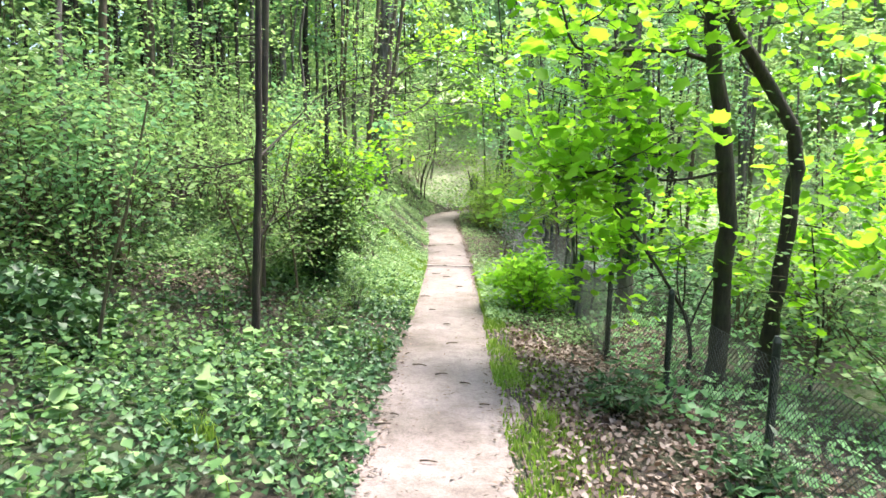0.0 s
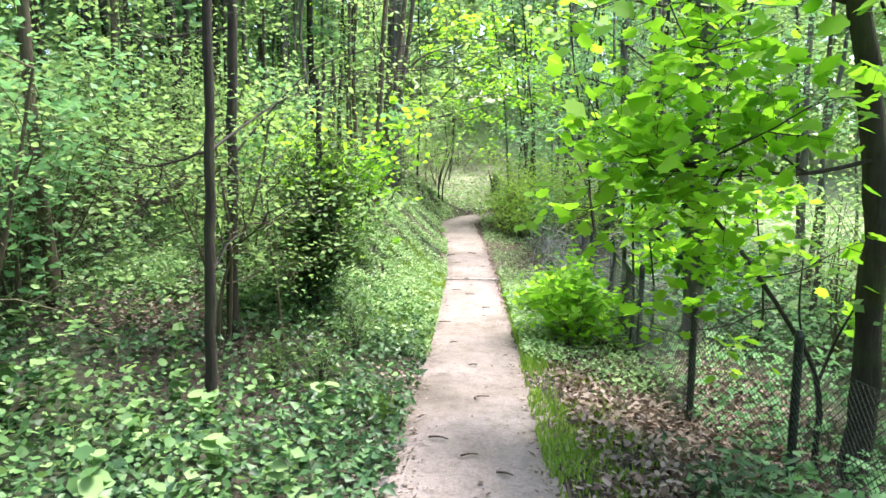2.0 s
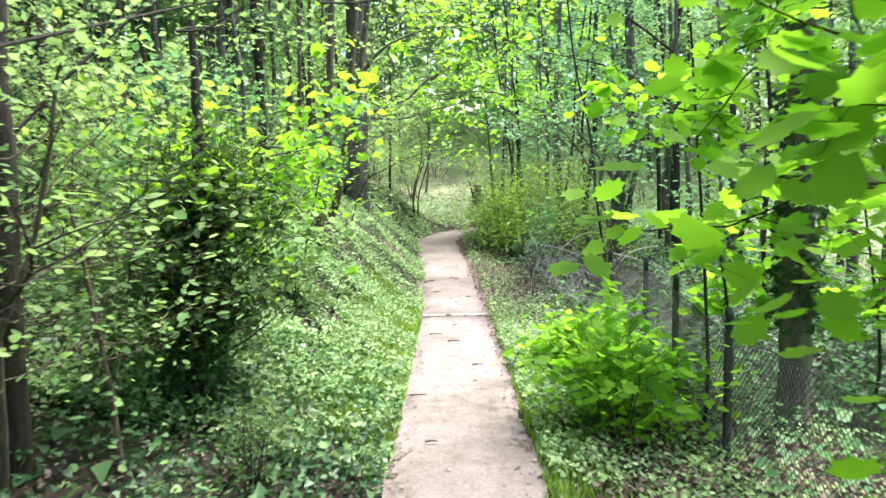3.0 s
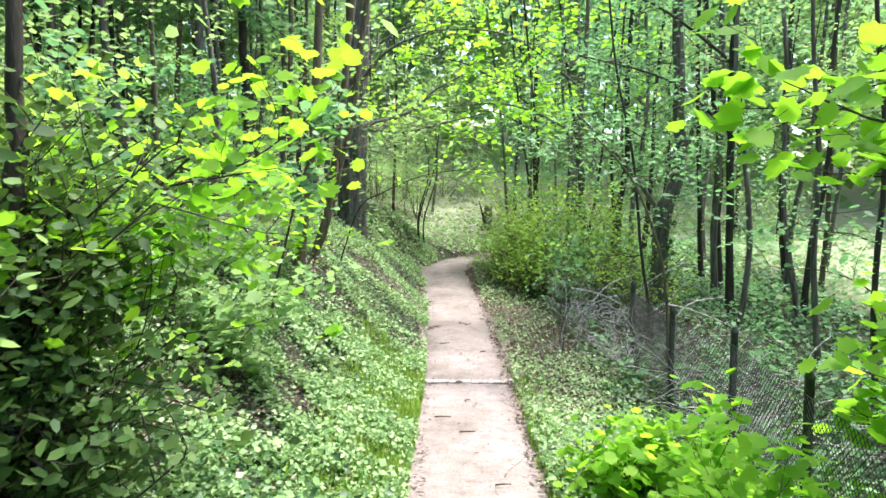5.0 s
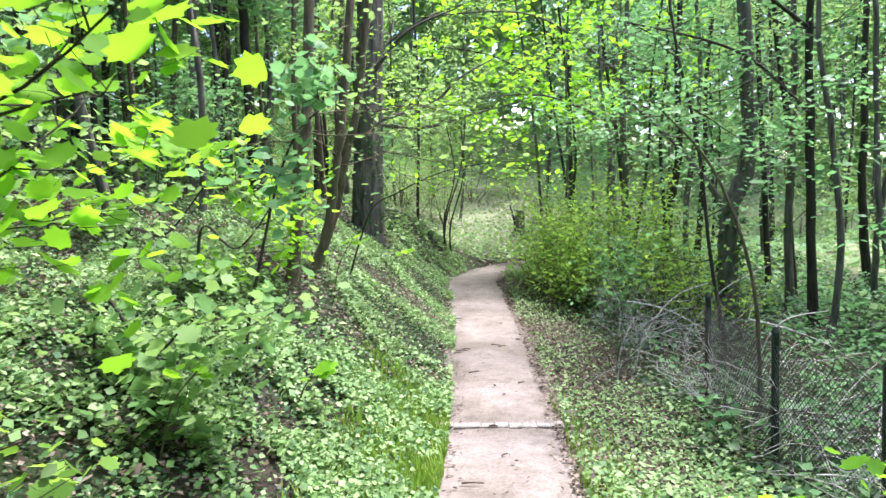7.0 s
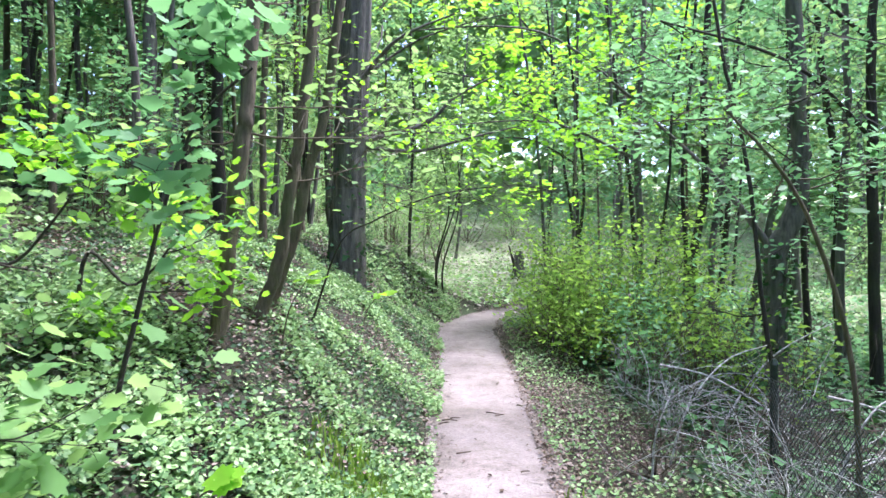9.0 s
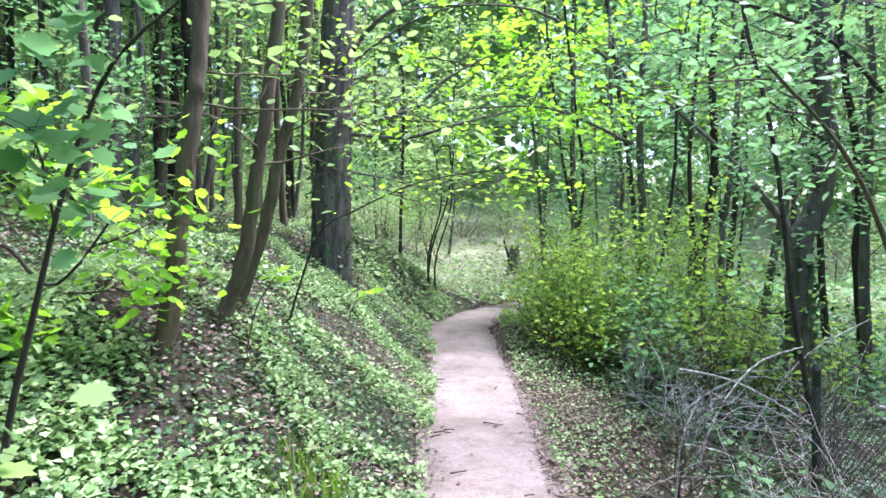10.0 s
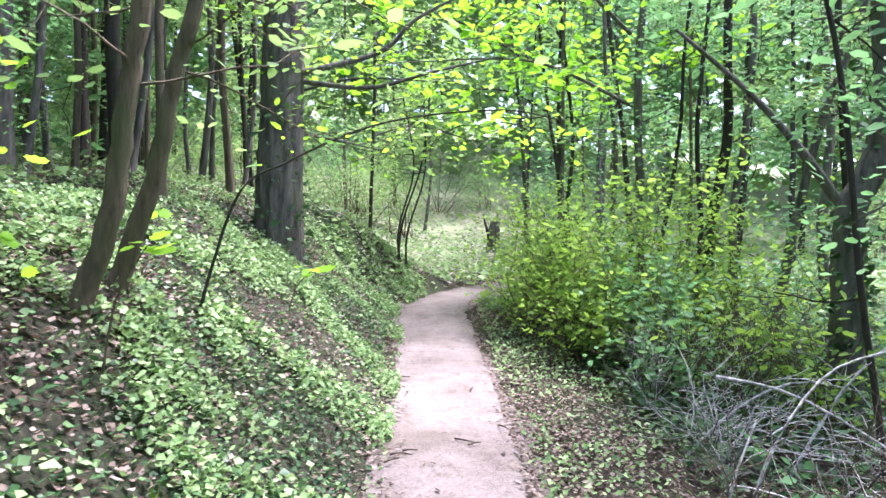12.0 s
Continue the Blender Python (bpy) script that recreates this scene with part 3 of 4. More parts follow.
b2 = [(1.9, 4.6, 1.40), (1.55, 4.52, 1.33), (1.18, 4.5, 1.34), (0.95, 4.5, 1.36)]
st = along(b1[1:], 6, 3, 0.6, 0.008, 0.0) + along(b2[1:], 7, 4, 0.55, 0.007, 0.0, side=(-0.1, 0.1)) + along([(1.85, 4.7, 2.2), (1.4, 4.8, 3.2)], 5, 5, 0.9, 0.01, 0.0) + along([(2.1, 5.0, 2.2), (2.3, 5.2, 2.9)], 4, 6, 0.9, 0.01, -0.1)
tree("maple_tree", [(s1, 0.068, 0.04), (s2, 0.06, 0.035)], BARK, "two-stemmed dark maple with bright yellow-green leaves beside the fence", [(b1, 0.02, 0.008), (b2, 0.012, 0.005)],
     (*(lambda a, t: (a, 0.072, MAPLE_SHAPE, MAPLE, 0.55, t))(*sprays(31, st, 2, 5, 1, 0.05)),), 1)

# ivy-clad trunk behind the fence
tree("ivy_clad_tree", [([(1.95, 7.05, -0.3), (1.93, 7.05, 0.8), (1.92, 7.04, 1.75), (1.90, 7.05, 3.0), (1.9, 7.1, 6.0)], 0.085, 0.06)], BARK_GREY, "straight trunk wrapped in dark ivy beyond the fence",
     crown=(*(lambda a, t: (a, 0.065, MAPLE_SHAPE, BEECH, 0.4, t))(*sprays(41, along([(1.9, 7.05, 2.6), (1.9, 7.1, 4.5)], 6, 8, 1.0, 0.012, 0.0), 2, 4, 1)),),
     ivy=([(1.93, 7.05, 0.5), (1.92, 7.04, 1.75), (1.90, 7.05, 4.0)], 0.10, 1500, 0.05), seed=2)

# leaning maple sapling by the fence
sp = [(1.78, 4.72, -0.2), (1.76, 4.7, 0.3), (1.55, 4.7, 0.68), (1.27, 4.7, 1.05), (1.08, 4.7, 1.22), (0.9, 4.7, 1.36)]
tree("maple_sapling", [(sp, 0.016, 0.006)], BARK, "thin leaning maple sapling with yellow-green leaves", [([(1.76, 4.7, 0.3), (1.86, 4.72, 0.55), (1.98, 4.7, 0.8)], 0.009, 0.004), ([(1.76, 4.7, 0.3), (1.68, 4.75, 0.6), (1.7, 4.8, 0.9)], 0.008, 0.003)],
     (*(lambda a, t: (a, 0.058, MAPLE_SHAPE, MAPLE, 0.55, t))(*sprays(42, along(sp[2:], 8, 9, 0.45, 0.005, 0.05, side=(0, 0.2)), 2, 4, 1)),), 3, 6)

# right side: young maple leaves low behind the fence
for i, (x, y, z, n) in enumerate([(2.9, 5.2, 0.5, 7), (3.6, 6.4, 0.9, 8), (2.7, 7.6, 0.6, 7), (1.6, 7.2, 0.6, 6), (4.5, 5.5, 0.8, 8), (1.35, 6.9, 1.55, 7), (3.0, 4.3, 0.9, 8), (3.6, 5.0, 1.5, 8)]):
    zf = float(land(x, y))
    stem = [(x, y, zf - 0.05), (x + 0.05, y, zf + 0.4), (x - 0.05, y + 0.05, z + 0.5)]
    tree("maple_sapling", [(stem, 0.014, 0.006)], BARK, "young maple shoot with broad yellow-green leaves beyond the fence",
         crown=(*(lambda a, t: (a, 0.075, MAPLE_SHAPE, MAPLE, 0.6, t))(*sprays(50 + i, along([(x, y, z - 0.15), (x, y, z + 0.5)], n, 60 + i, 0.42, 0.006, 0.05), 2, 4, 1)),), seed=5 + i, sides=6, group="young maples beyond the fence")

# bright bush at the path's edge
for i, (x, y, h, r) in enumerate([(0.95, 6.75, 0.5, 0.34), (1.15, 7.5, 0.42, 0.32), (0.85, 8.0, 0.3, 0.22)]):
    zf = float(land(x, y))
    rng = np.random.default_rng(70 + i)
    canes = []
    for _ in range(16):
        a, t = rng.uniform(0, 6.28), rng.uniform(0.15, 1)
        canes.append(((x + 0.06 * np.cos(a), y + 0.06 * np.sin(a), zf), (np.cos(a) * t, np.sin(a) * t, 1.0), h * rng.uniform(0.7, 1.2), 0.005))
    a, t = sprays(71 + i, canes, 1, 5, 3, 0.04)
    a[:, 2] = np.maximum(a[:, 2], zf + 0.03)
    tree("leafy_bush", [([(x, y, zf - 0.03), (x, y, zf + 0.15), (x + 0.03, y, zf + 0.3)], 0.008, 0.004)], BARK_BROWN, "bright yellow-green young maple bush beside the path", crown=(a, 0.046, MAPLE_SHAPE, MAPLE, 0.5, t), seed=80 + i, sides=5, category="bush", group="bushes by the path")

# left: dark column of ivy round a slender tree
yew = [(-1.14, 6.5, 0.0), (-1.13, 6.5, 0.35), (-1.11, 6.5, 0.75), (-1.09, 6.5, 1.1), (-1.08, 6.52, 1.5), (-1.1, 6.55, 2.0)]
tree("ivy_clad_tree", [(yew, 0.055, 0.015)], BARK, "slender tree smothered in dark evergreen ivy beside the path",
     crown=(*(lambda a, t: (a, 0.034, OVAL, YEWISH, 0.9, t))(*sprays(90, along(yew[1:4], 110, 91, 0.44, 0.006, 0.8, 0.6), 1, 5, 3, 0.04)),),
     ivy=(yew[:4], 0.12, 2200, 0.034), seed=7)
for i, (x, y, h) in enumerate([(-0.81, 5.2, 0.27), (-0.72, 5.9, 0.3), (-1.1, 5.3, 0.2)]):
    zf = float(land(x, y))
    a, t = sprays(95 + i, [((x, y, zf), (math.cos(k) * 0.3, math.sin(k) * 0.3, 1), h, 0.004) for k in range(9)], 1, 5, 3, 0.025)
    tree("evergreen_shoot", [([(x, y, zf - 0.02), (x, y, zf + 0.1), (x, y, zf + h * 0.7)], 0.006, 0.003)], BARK, "small dark evergreen seedling in the ivy", crown=(a, 0.035, LANCE, YEWISH, 0.9, t), seed=97 + i, sides=5, category="shrub")

# left trunks
LEFT = [([(-1.24, 4.65, 0.0), (-1.23, 4.65, 0.8), (-1.22, 4.65, 1.4), (-1.22, 4.67, 2.6), (-1.2, 4.75, 5.0)], 0.03),
        ([(-1.5, 5.75, 0.0), (-1.49, 5.75, 0.8), (-1.48, 5.75, 1.4), (-1.46, 5.75, 2.56), (-1.43, 5.85, 5.0)], 0.042)]
for i, (pts, r) in enumerate(LEFT):
    tree("slender_tree", [(pts, r, r * 0.6)], BARK, "slender dark-barked tree in the undergrowth", [([pts[2], (-1.1, 5.6 + 0.5 * i, 1.75 + 0.2 * i), (-0.75, 6.2 + 0.3 * i, 2.0 + 0.2 * i), (-0.3, 6.6 + 0.2 * i, 2.1 + 0.2 * i)], 0.008, 0.003)],
         (*(lambda a, t: (a, 0.036, OVAL, BEECH, 0.45, t))(*sprays(100 + i, along([pts[1], (pts[3][0], pts[3][1], 2.8)], 4, 102 + i, 0.7, 0.01, 0.0, side=(-0.4, 0.5)) + along([(-1.0, 6.1, 1.85), (-0.3, 6.7, 2.15)], 4, 104 + i, 0.6, 0.006, 0.1), 2, 5, 1)),), 110 + i)

# big old trunk on the bank
tree("oak_tree", [([(-1.36, 14.45, 0.75), (-1.36, 14.45, 1.1), (-1.35, 14.45, 1.8), (-1.33, 14.45, 2.5), (-1.29, 14.45, 3.5), (-1.2, 14.5, 7.0)], 0.20, 0.15)], BARK_GREY, "thick old dark-barked tree standing on the bank",
     [([(-1.2, 14.4, 2.45), (-0.54, 14.6, 2.68), (-0.23, 14.6, 2.96), (0.21, 14.6, 3.2)], 0.03, 0.008), ([(-1.2, 14.45, 2.4), (-0.62, 14.6, 2.38), (-0.07, 14.6, 2.52), (0.48, 14.6, 2.65)], 0.026, 0.007),
      ([(-1.25, 14.3, 3.0), (-0.8, 14.0, 3.4), (-0.2, 13.8, 3.6)], 0.03, 0.008)],
     (*(lambda a, t: (a, 0.05, OVAL, MAPLE, 0.45, t))(*sprays(120, along([(-0.9, 14.5, 2.5), (0.4, 14.6, 2.9)], 8, 121, 0.7, 0.007, 0.05) + along([(-1.2, 14.5, 3.0), (-0.6, 14.2, 5.0)], 9, 122, 1.3, 0.012, 0.05), 2, 4, 1)),),
     ivy=([(-1.36, 14.42, 0.9), (-1.35, 14.42, 1.4), (-1.34, 14.42, 2.2)], 0.215, 260, 0.045), seed=12, sides=48, furrow=0.045)

# leaning stems on the bank
LEAN_STEMS = [([(-1.26, 10.43, 0.7), (-1.2, 10.43, 1.19), (-1.13, 10.43, 1.8), (-1.1, 10.43, 2.15), (-1.0, 10.5, 4.2)], 0.045), ([(-1.27, 11.1, 0.8), (-1.13, 11.1, 1.24), (-1.07, 11.1, 1.66), (-1.0, 11.1, 2.14), (-0.8, 11.2, 4.2)], 0.042),
              ([(-1.34, 11.5, 0.85), (-1.15, 11.5, 1.37), (-1.06, 11.5, 1.81), (-0.94, 11.5, 2.31), (-0.7, 11.6, 4.4)], 0.04)]
for i, (pts, r) in enumerate(LEAN_STEMS):
    tree("hazel_tree", [(pts, r, r * 0.7)], BARK_BROWN, "leaning brown stem on the bank", crown=(*(lambda a, t: (a, 0.055, OVAL, BEECH, 0.45, t))(*sprays(130 + i, along(pts[2:], 6, 133 + i, 0.7, 0.007, 0.1), 2, 4, 1)),), seed=14 + i, group="leaning stems on the bank")

# maple shoots hanging over the bank, with elder sprays further on
BANK_SAPLINGS = [(-0.95, 7.0, 1.25, 10, 0.42, MAPLE, 0.044), (-1.5, 7.4, 1.3, 6, 0.5, HEDGE, 0.044), (-1.9, 7.9, 1.5, 5, 0.5, COOL, 0.045), (-0.85, 9.35, 1.6, 2, 0.38, COOL, 0.05), (-1.6, 9.6, 1.2, 3, 0.36, BEECH, 0.04), (-1.35, 10.0, 1.1, 5, 0.3, MAPLE, 0.04), (-2.3, 9.0, 1.6, 2, 0.5, BEECH, 0.045), (-2.4, 10.2, 1.5, 4, 0.4, MAPLE, 0.04), (-1.2, 8.6, 0.75, 5, 0.3, BEECH, 0.045)]
for i, (x, y, z, n, L, mat, size) in enumerate(BANK_SAPLINGS):
    zf = float(land(x - 0.3, y))
    stem = [(x - 0.35, y, zf - 0.05), (x - 0.3, y, zf + 0.3), (x - 0.1, y, z), (x + 0.12, y, z + 0.25)]
    tree("bank_sapling", [(stem, 0.011, 0.004)], BARK, "sapling spreading broad fresh leaves over the bank",
         crown=(*(lambda a, t: (a, size, MAPLE_SHAPE, mat, 0.6, t))(*sprays(140 + i, along([(x - 0.2, y, z - 0.3), (x + 0.1, y, z + 0.25)], n, 145 + i, L, 0.005, 0.0, side=(0.3, -0.15)), 2, 4, 2)),), seed=150 + i, sides=6, category="sapling", group="saplings on the bank")

# elder leaning over the right verge
ep = [(1.75, 10.3, -0.05), (1.7, 10.3, 0.8), (1.45, 10.25, 1.5), (1.1, 10.2, 1.9)]
tree("elder_sapling", [(ep, 0.015, 0.006)], BARK_BROWN, "elder sapling with cool green leaves leaning over the verge", crown=(*(lambda a, t: (a, 0.042, OVAL, COOL, 0.45, t))(*sprays(190, along([(1.5, 10.25, 1.55), (1.0, 10.2, 1.95)], 8, 191, 0.45, 0.005, 0.0), 2, 4, 2)),), seed=192, sides=6, category="sapling")

# twig arching over the path
tree("arching_branch", [([(-1.15, 12.0, 0.75), (-0.94, 11.94, 1.32), (-0.7, 11.94, 1.48), (-0.37, 11.94, 1.63), (-0.07, 11.94, 1.7), (0.33, 11.94, 1.73), (0.6, 11.94, 1.68)], 0.008, 0.003)], BARK, "thin sapling arching across above the path",
     crown=(*(lambda a, t: (a, 0.045, OVAL, MAPLE, 0.4, t))(*sprays(160, along([(-0.5, 11.94, 1.58), (0.5, 11.94, 1.7)], 9, 161, 0.35, 0.004, -0.1), 1, 4, 2)),), seed=162, sides=6, category="sapling")

# trees whose boughs reach across above the path
BOUGHS = [((2.3, 16.6), 0.06, [((2.1, 16.5, 2.6), (1.0, 16.2, 3.0), (-0.2, 15.8, 2.9)), ((2.1, 16.5, 3.4), (0.8, 15.6, 4.0), (-0.8, 15.2, 3.9))], MAPLE, 0.075),
          ((1.9, 19.6), 0.06, [((1.8, 19.5, 2.9), (0.9, 19.2, 3.3), (-0.4, 19.0, 3.2)), ((1.8, 19.5, 3.4), (0.4, 19.0, 4.2), (-1.2, 18.6, 4.4)), ((1.8, 19.5, 4.2), (0.6, 19.2, 5.6), (-0.6, 19.0, 6.2))], MAPLE, 0.085),
          ((-2.3, 18.3), 0.07, [((-2.2, 18.2, 3.0), (-1.2, 18.0, 3.2), (0.2, 17.8, 3.1)), ((-2.2, 18.2, 3.8), (-0.9, 17.8, 4.6), (0.6, 17.4, 4.9)), ((-2.2, 18.2, 2.5), (-1.5, 18.2, 2.4), (-0.7, 18.0, 2.2))], BEECH, 0.075),
          ((3.3, 12.9), 0.05, [((3.2, 12.8, 2.2), (2.4, 12.4, 2.7), (1.3, 12.0, 2.9)), ((3.2, 12.8, 3.0), (2.2, 12.6, 3.6), (0.9, 12.4, 3.9))], COOL, 0.06)]
for i, ((x, y), r, boughs, leaf, size) in enumerate(BOUGHS):
    zf = float(land(x, y))
    top = max(b[-1][2] for b in boughs)
    stem = [(x, y, zf - 0.1), (x - 0.05, y - 0.03, 1.6), (x - 0.1, y - 0.08, 3.0), (x - 0.05, y - 0.1, top), (x, y, top + 1.5)]
    starts = sum([along(b, 7, 400 + 7 * i + k, 0.75, 0.007, 0.0, 0.9) for k, b in enumerate(boughs)], []) + along(stem[2:], 5, 470 + i, 1.1, 0.01, 0.05)
    tree("overhanging_tree", [(stem, r, r * 0.5)], BARK if i % 2 else BARK_GREY, "young tree with layered fresh leaves reaching across the path", [(b, r * 0.4, 0.006) for b in boughs],
         (*(lambda a, t: (a, size, MAPLE_SHAPE if leaf is MAPLE else OVAL, leaf, 0.4, t))(*sprays(480 + i, starts, 2, 4, 1, 0.06, 0.002)),), seed=490 + i, sides=8, group="trees arching over the path")

# forked trunk on the right
tree("forked_tree", [([(2.42, 12.76, 0.0), (2.42, 12.76, 0.6), (2.43, 12.76, 1.24), (2.6, 12.76, 1.73), (2.6, 12.76, 2.5), (2.5, 12.8, 5.0)], 0.108, 0.055)], BARK_GREY, "dark forked trunk with a long bare limb",
     [([(2.43, 12.76, 1.24), (2.2, 12.8, 1.6), (1.9, 12.9, 2.0), (1.5, 13.1, 2.45)], 0.036, 0.012)],
     (*(lambda a, t: (a, 0.046, OVAL, COOL, 0.45, t))(*sprays(170, along([(2.2, 12.6, 2.3), (1.2, 12.4, 2.9)], 8, 171, 0.8, 0.008, 0.0), 2, 4, 1)),), ivy=([(2.42, 12.76, 0.1), (2.43, 12.76, 1.2)], 0.1, 350, 0.05), seed=172)

# thicket stems on the right
rng = np.random.default_rng(180)
STEMS = [(2.47, 15.0, 0.06), (2.74, 15.0, 0.045), (2.38, 15.3, 0.03), (3.05, 15.0, 0.05), (2.0, 15.6, 0.025), (1.35, 16.8, 0.03), (1.5, 17.0, 0.028), (1.15, 17.2, 0.03), (1.7, 17.3, 0.03), (3.4, 13.6, 0.05), (3.7, 14.2, 0.05), (3.1, 12.2, 0.035), (4.0, 12.6, 0.04), (4.5, 14.0, 0.04), (2.1, 11.8, 0.018), (3.3, 10.9, 0.03), (3.3, 16.6, 0.05), (4.2, 16.2, 0.06), (5.0, 15.0, 0.06), (2.2, 17.5, 0.04), (2.7, 18.3, 0.05), (5.2, 12.0, 0.07), (3.0, 9.6, 0.025), (3.9, 9.0, 0.035)]
for i, (x, y, r) in enumerate(STEMS):
    zf = float(land(x, y))
    lx, ly = rng.normal(0, 0.18), rng.normal(0, 0.1)
    pts = [(x, y, zf - 0.1)] + [(x + lx * k + rng.normal(0, 0.05), y + ly * k, zf + h) for k, h in ((0.4, 0.9), (0.9, 1.9), (1.5, 3.0), (2.5, 5.2))]
    tree("thicket_tree", [(pts, r, r * 0.5)], BARK_GREY if i % 2 else BARK, "thin bare-stemmed young tree in a thicket", crown=(*(lambda a, t: (a, 0.05, OVAL, (BEECH, COOL, COOL)[i % 3], 0.5, t))(*sprays(200 + i, along(pts[1 + i % 2:], 8, 230 + i, 0.8, 0.007, 0.05), 2, 4, 2, 0.05, 0.002)),), seed=260 + i, sides=7, group="thicket beside the path")

# evergreen hedge-like shrubs past the thicket
HEDGES = [(0.85, 14.9, 0.8, 0.24, 2), (1.25, 14.5, 1.0, 0.3, 2), (1.7, 14.3, 1.1, 0.35, 2), (1.2, 15.6, 1.2, 0.35, 2), (2.1, 13.9, 1.0, 0.35, 2), (1.5, 13.6, 0.75, 0.3, 2), (1.0, 15.9, 0.95, 0.28, 2), (1.9, 13.1, 0.8, 0.35, 1), (1.35, 12.9, 0.5, 0.3, 1), (1.15, 13.9, 0.55, 0.3, 2), (2.2, 12.3, 0.7, 0.3, 1)]
for i, (x, y, h, r, per) in enumerate(HEDGES):
    zf = float(land(x, y))
    rng = np.random.default_rng(300 + i)
    canes = []
    for _ in range(16):
        a, q = rng.uniform(0, 6.28), rng.uniform(0.05, 1)
        canes.append(((x + r * 0.7 * q * np.cos(a), y + r * 0.7 * q * np.sin(a), zf), (np.cos(a) * 0.35, np.sin(a) * 0.35, 1.0), h * rng.uniform(0.5, 1.15), 0.006))
    a, t = sprays(310 + i, canes, 1, 7, per, 0.05)
    tree("evergreen_shrub", [([(x, y, zf - 0.05), (x, y, zf + 0.3), (x, y, zf + h * 0.6)], 0.012, 0.005)], BARK_BROWN, "dense upright olive-green shrub beside the path" if per > 1 else "twiggy half-bare shrub beside the path", crown=(a, 0.048, OVAL, COOL if i in (5, 8) else HEDGE, 0.6, t), seed=320 + i, sides=5, category="shrub", group="shrubs beside the path")

# small clump where the path bends, and the stump
for i, (x, y) in enumerate([(-0.52, 17.5), (-0.46, 17.6), (-0.58, 17.65)]):
    zf = float(land(x, y))
    pts = [(x, y, zf - 0.05), (x + 0.05 * (i - 1), y, zf + 0.5), (x + 0.14 + 0.08 * i, y, zf + 1.3), (x + 0.2 + 0.2 * (i - 1), y, zf + 2.2)]
    tree("slender_tree", [(pts, 0.018, 0.008)], BARK, "thin crooked stem at the bend of the path", crown=(*(lambda a, t: (a, 0.06, OVAL, BEECH, 0.45, t))(*sprays(340 + i, along(pts[2:], 5, 343 + i, 0.6, 0.006, 0.05), 2, 4, 1)),), seed=346 + i, sides=6, group="clump at the bend")


def stump():
    rng = np.random.default_rng(350)
    x, y = 0.97, 22.5
    zf = float(land(x, y))
    root = tagged(new("tree_stump"), "dark broken tree stump with a leaning splinter", "stump")
    root.location = (x, y, zf)
    p = np.array([(0, 0, -0.1), (0.02, 0, 0.2), (0.03, 0, 0.45), (0.05, 0, 0.62)])
    under("trunk", tube_mesh("trunk", [(p, [0.17, 0.13, 0.12, 0.09])], BARK_GREY, 11), root)
    under("splinter", tube_mesh("splinter", [([(-0.02, -0.05, 0.05), (-0.1, -0.05, 0.4), (-0.2, -0.05, 0.75)], [0.05, 0.035, 0.012])], BARK, 6), root)


stump()


# ---- the fence ----
FENCE = [(1.62, 1.6), (1.64, 2.2), (1.66, 3.25), (1.56, 4.5), (1.35, 5.3), (1.38, 6.6), (1.5, 7.7), (1.62, 8.75), (1.56, 9.65), (1.62, 10.9)]
FENCE_TOP = 0.68


def chain_link_fence():
    root = tagged(new("chain_link_fence"), "low dark chain-link fence with steel posts", "fence")
    root.location = (FENCE[0][0], FENCE[0][1], float(land(*FENCE[0])))
    o = Vector(root.location)
    post = None
    for x, y in FENCE[1:]:
        z = float(land(x, y))
        if post is None:
            bm = bmesh.new()
            bmesh.ops.create_cone(bm, cap_ends=True, segments=10, radius1=0.021, radius2=0.021, depth=FENCE_TOP + 0.25, matrix=Matrix.Translation((0, 0, (FENCE_TOP + 0.25) / 2 - 0.2)))
            post = bpy.data.meshes.new("post")
            bm.to_mesh(post)
            bm.free()
            post.materials.append(IRON)
            bm = bmesh.new()
            bmesh.ops.create_cone(bm, cap_ends=True, segments=10, radius1=0.025, radius2=0.012, depth=0.03, matrix=Matrix.Translation((0, 0, FENCE_TOP + 0.06)))
            cap = bpy.data.meshes.new("cap")
            bm.to_mesh(cap)
            bm.free()
            cap.materials.append(IRON)
        ob = under("post", post, root)
        ob.location = Vector((x, y, z)) - o
        under("cap", cap, ob)
    for (xa, ya), (xb, yb) in zip(FENCE, FENCE[1:]):
        a, b = np.array([xa - 0.028, ya, float(land(xa, ya)) + 0.02]), np.array([xb - 0.028, yb, float(land(xb, yb)) + 0.02])
        length = float(np.linalg.norm(b[:2] - a[:2]))
        step, h = 0.036, FENCE_TOP - 0.04
        lines = []

        def at(u, v):
            q = a + (b - a) * u / length
            return q + np.array([0.012 * math.sin(u * 5 + v * 6), 0, v])

        for sgn in (1, -1):
            u = -h
            while u < length + h:
                pts = []
                lo, hi = (max(0, -u), min(h, length - u)) if sgn > 0 else (max(0, u - length), min(h, u))
                if hi - lo > 0.02:
                    for v in np.linspace(lo, hi, 4):
                        pts.append(at(u + sgn * v, v) + np.array([0.0015 * sgn, 0, 0]) - np.array(o))
                    lines.append((pts, [0.0018] * 4))
                u += step
        for v in (0.02, h * 0.5, h):
            lines.append(([at(q, v) - np.array(o) for q in np.linspace(0, length, 5)], [0.002] * 5))
        under("wire_mesh", tube_mesh("wire_mesh", lines, WIRE, 3), root)


chain_link_fence()


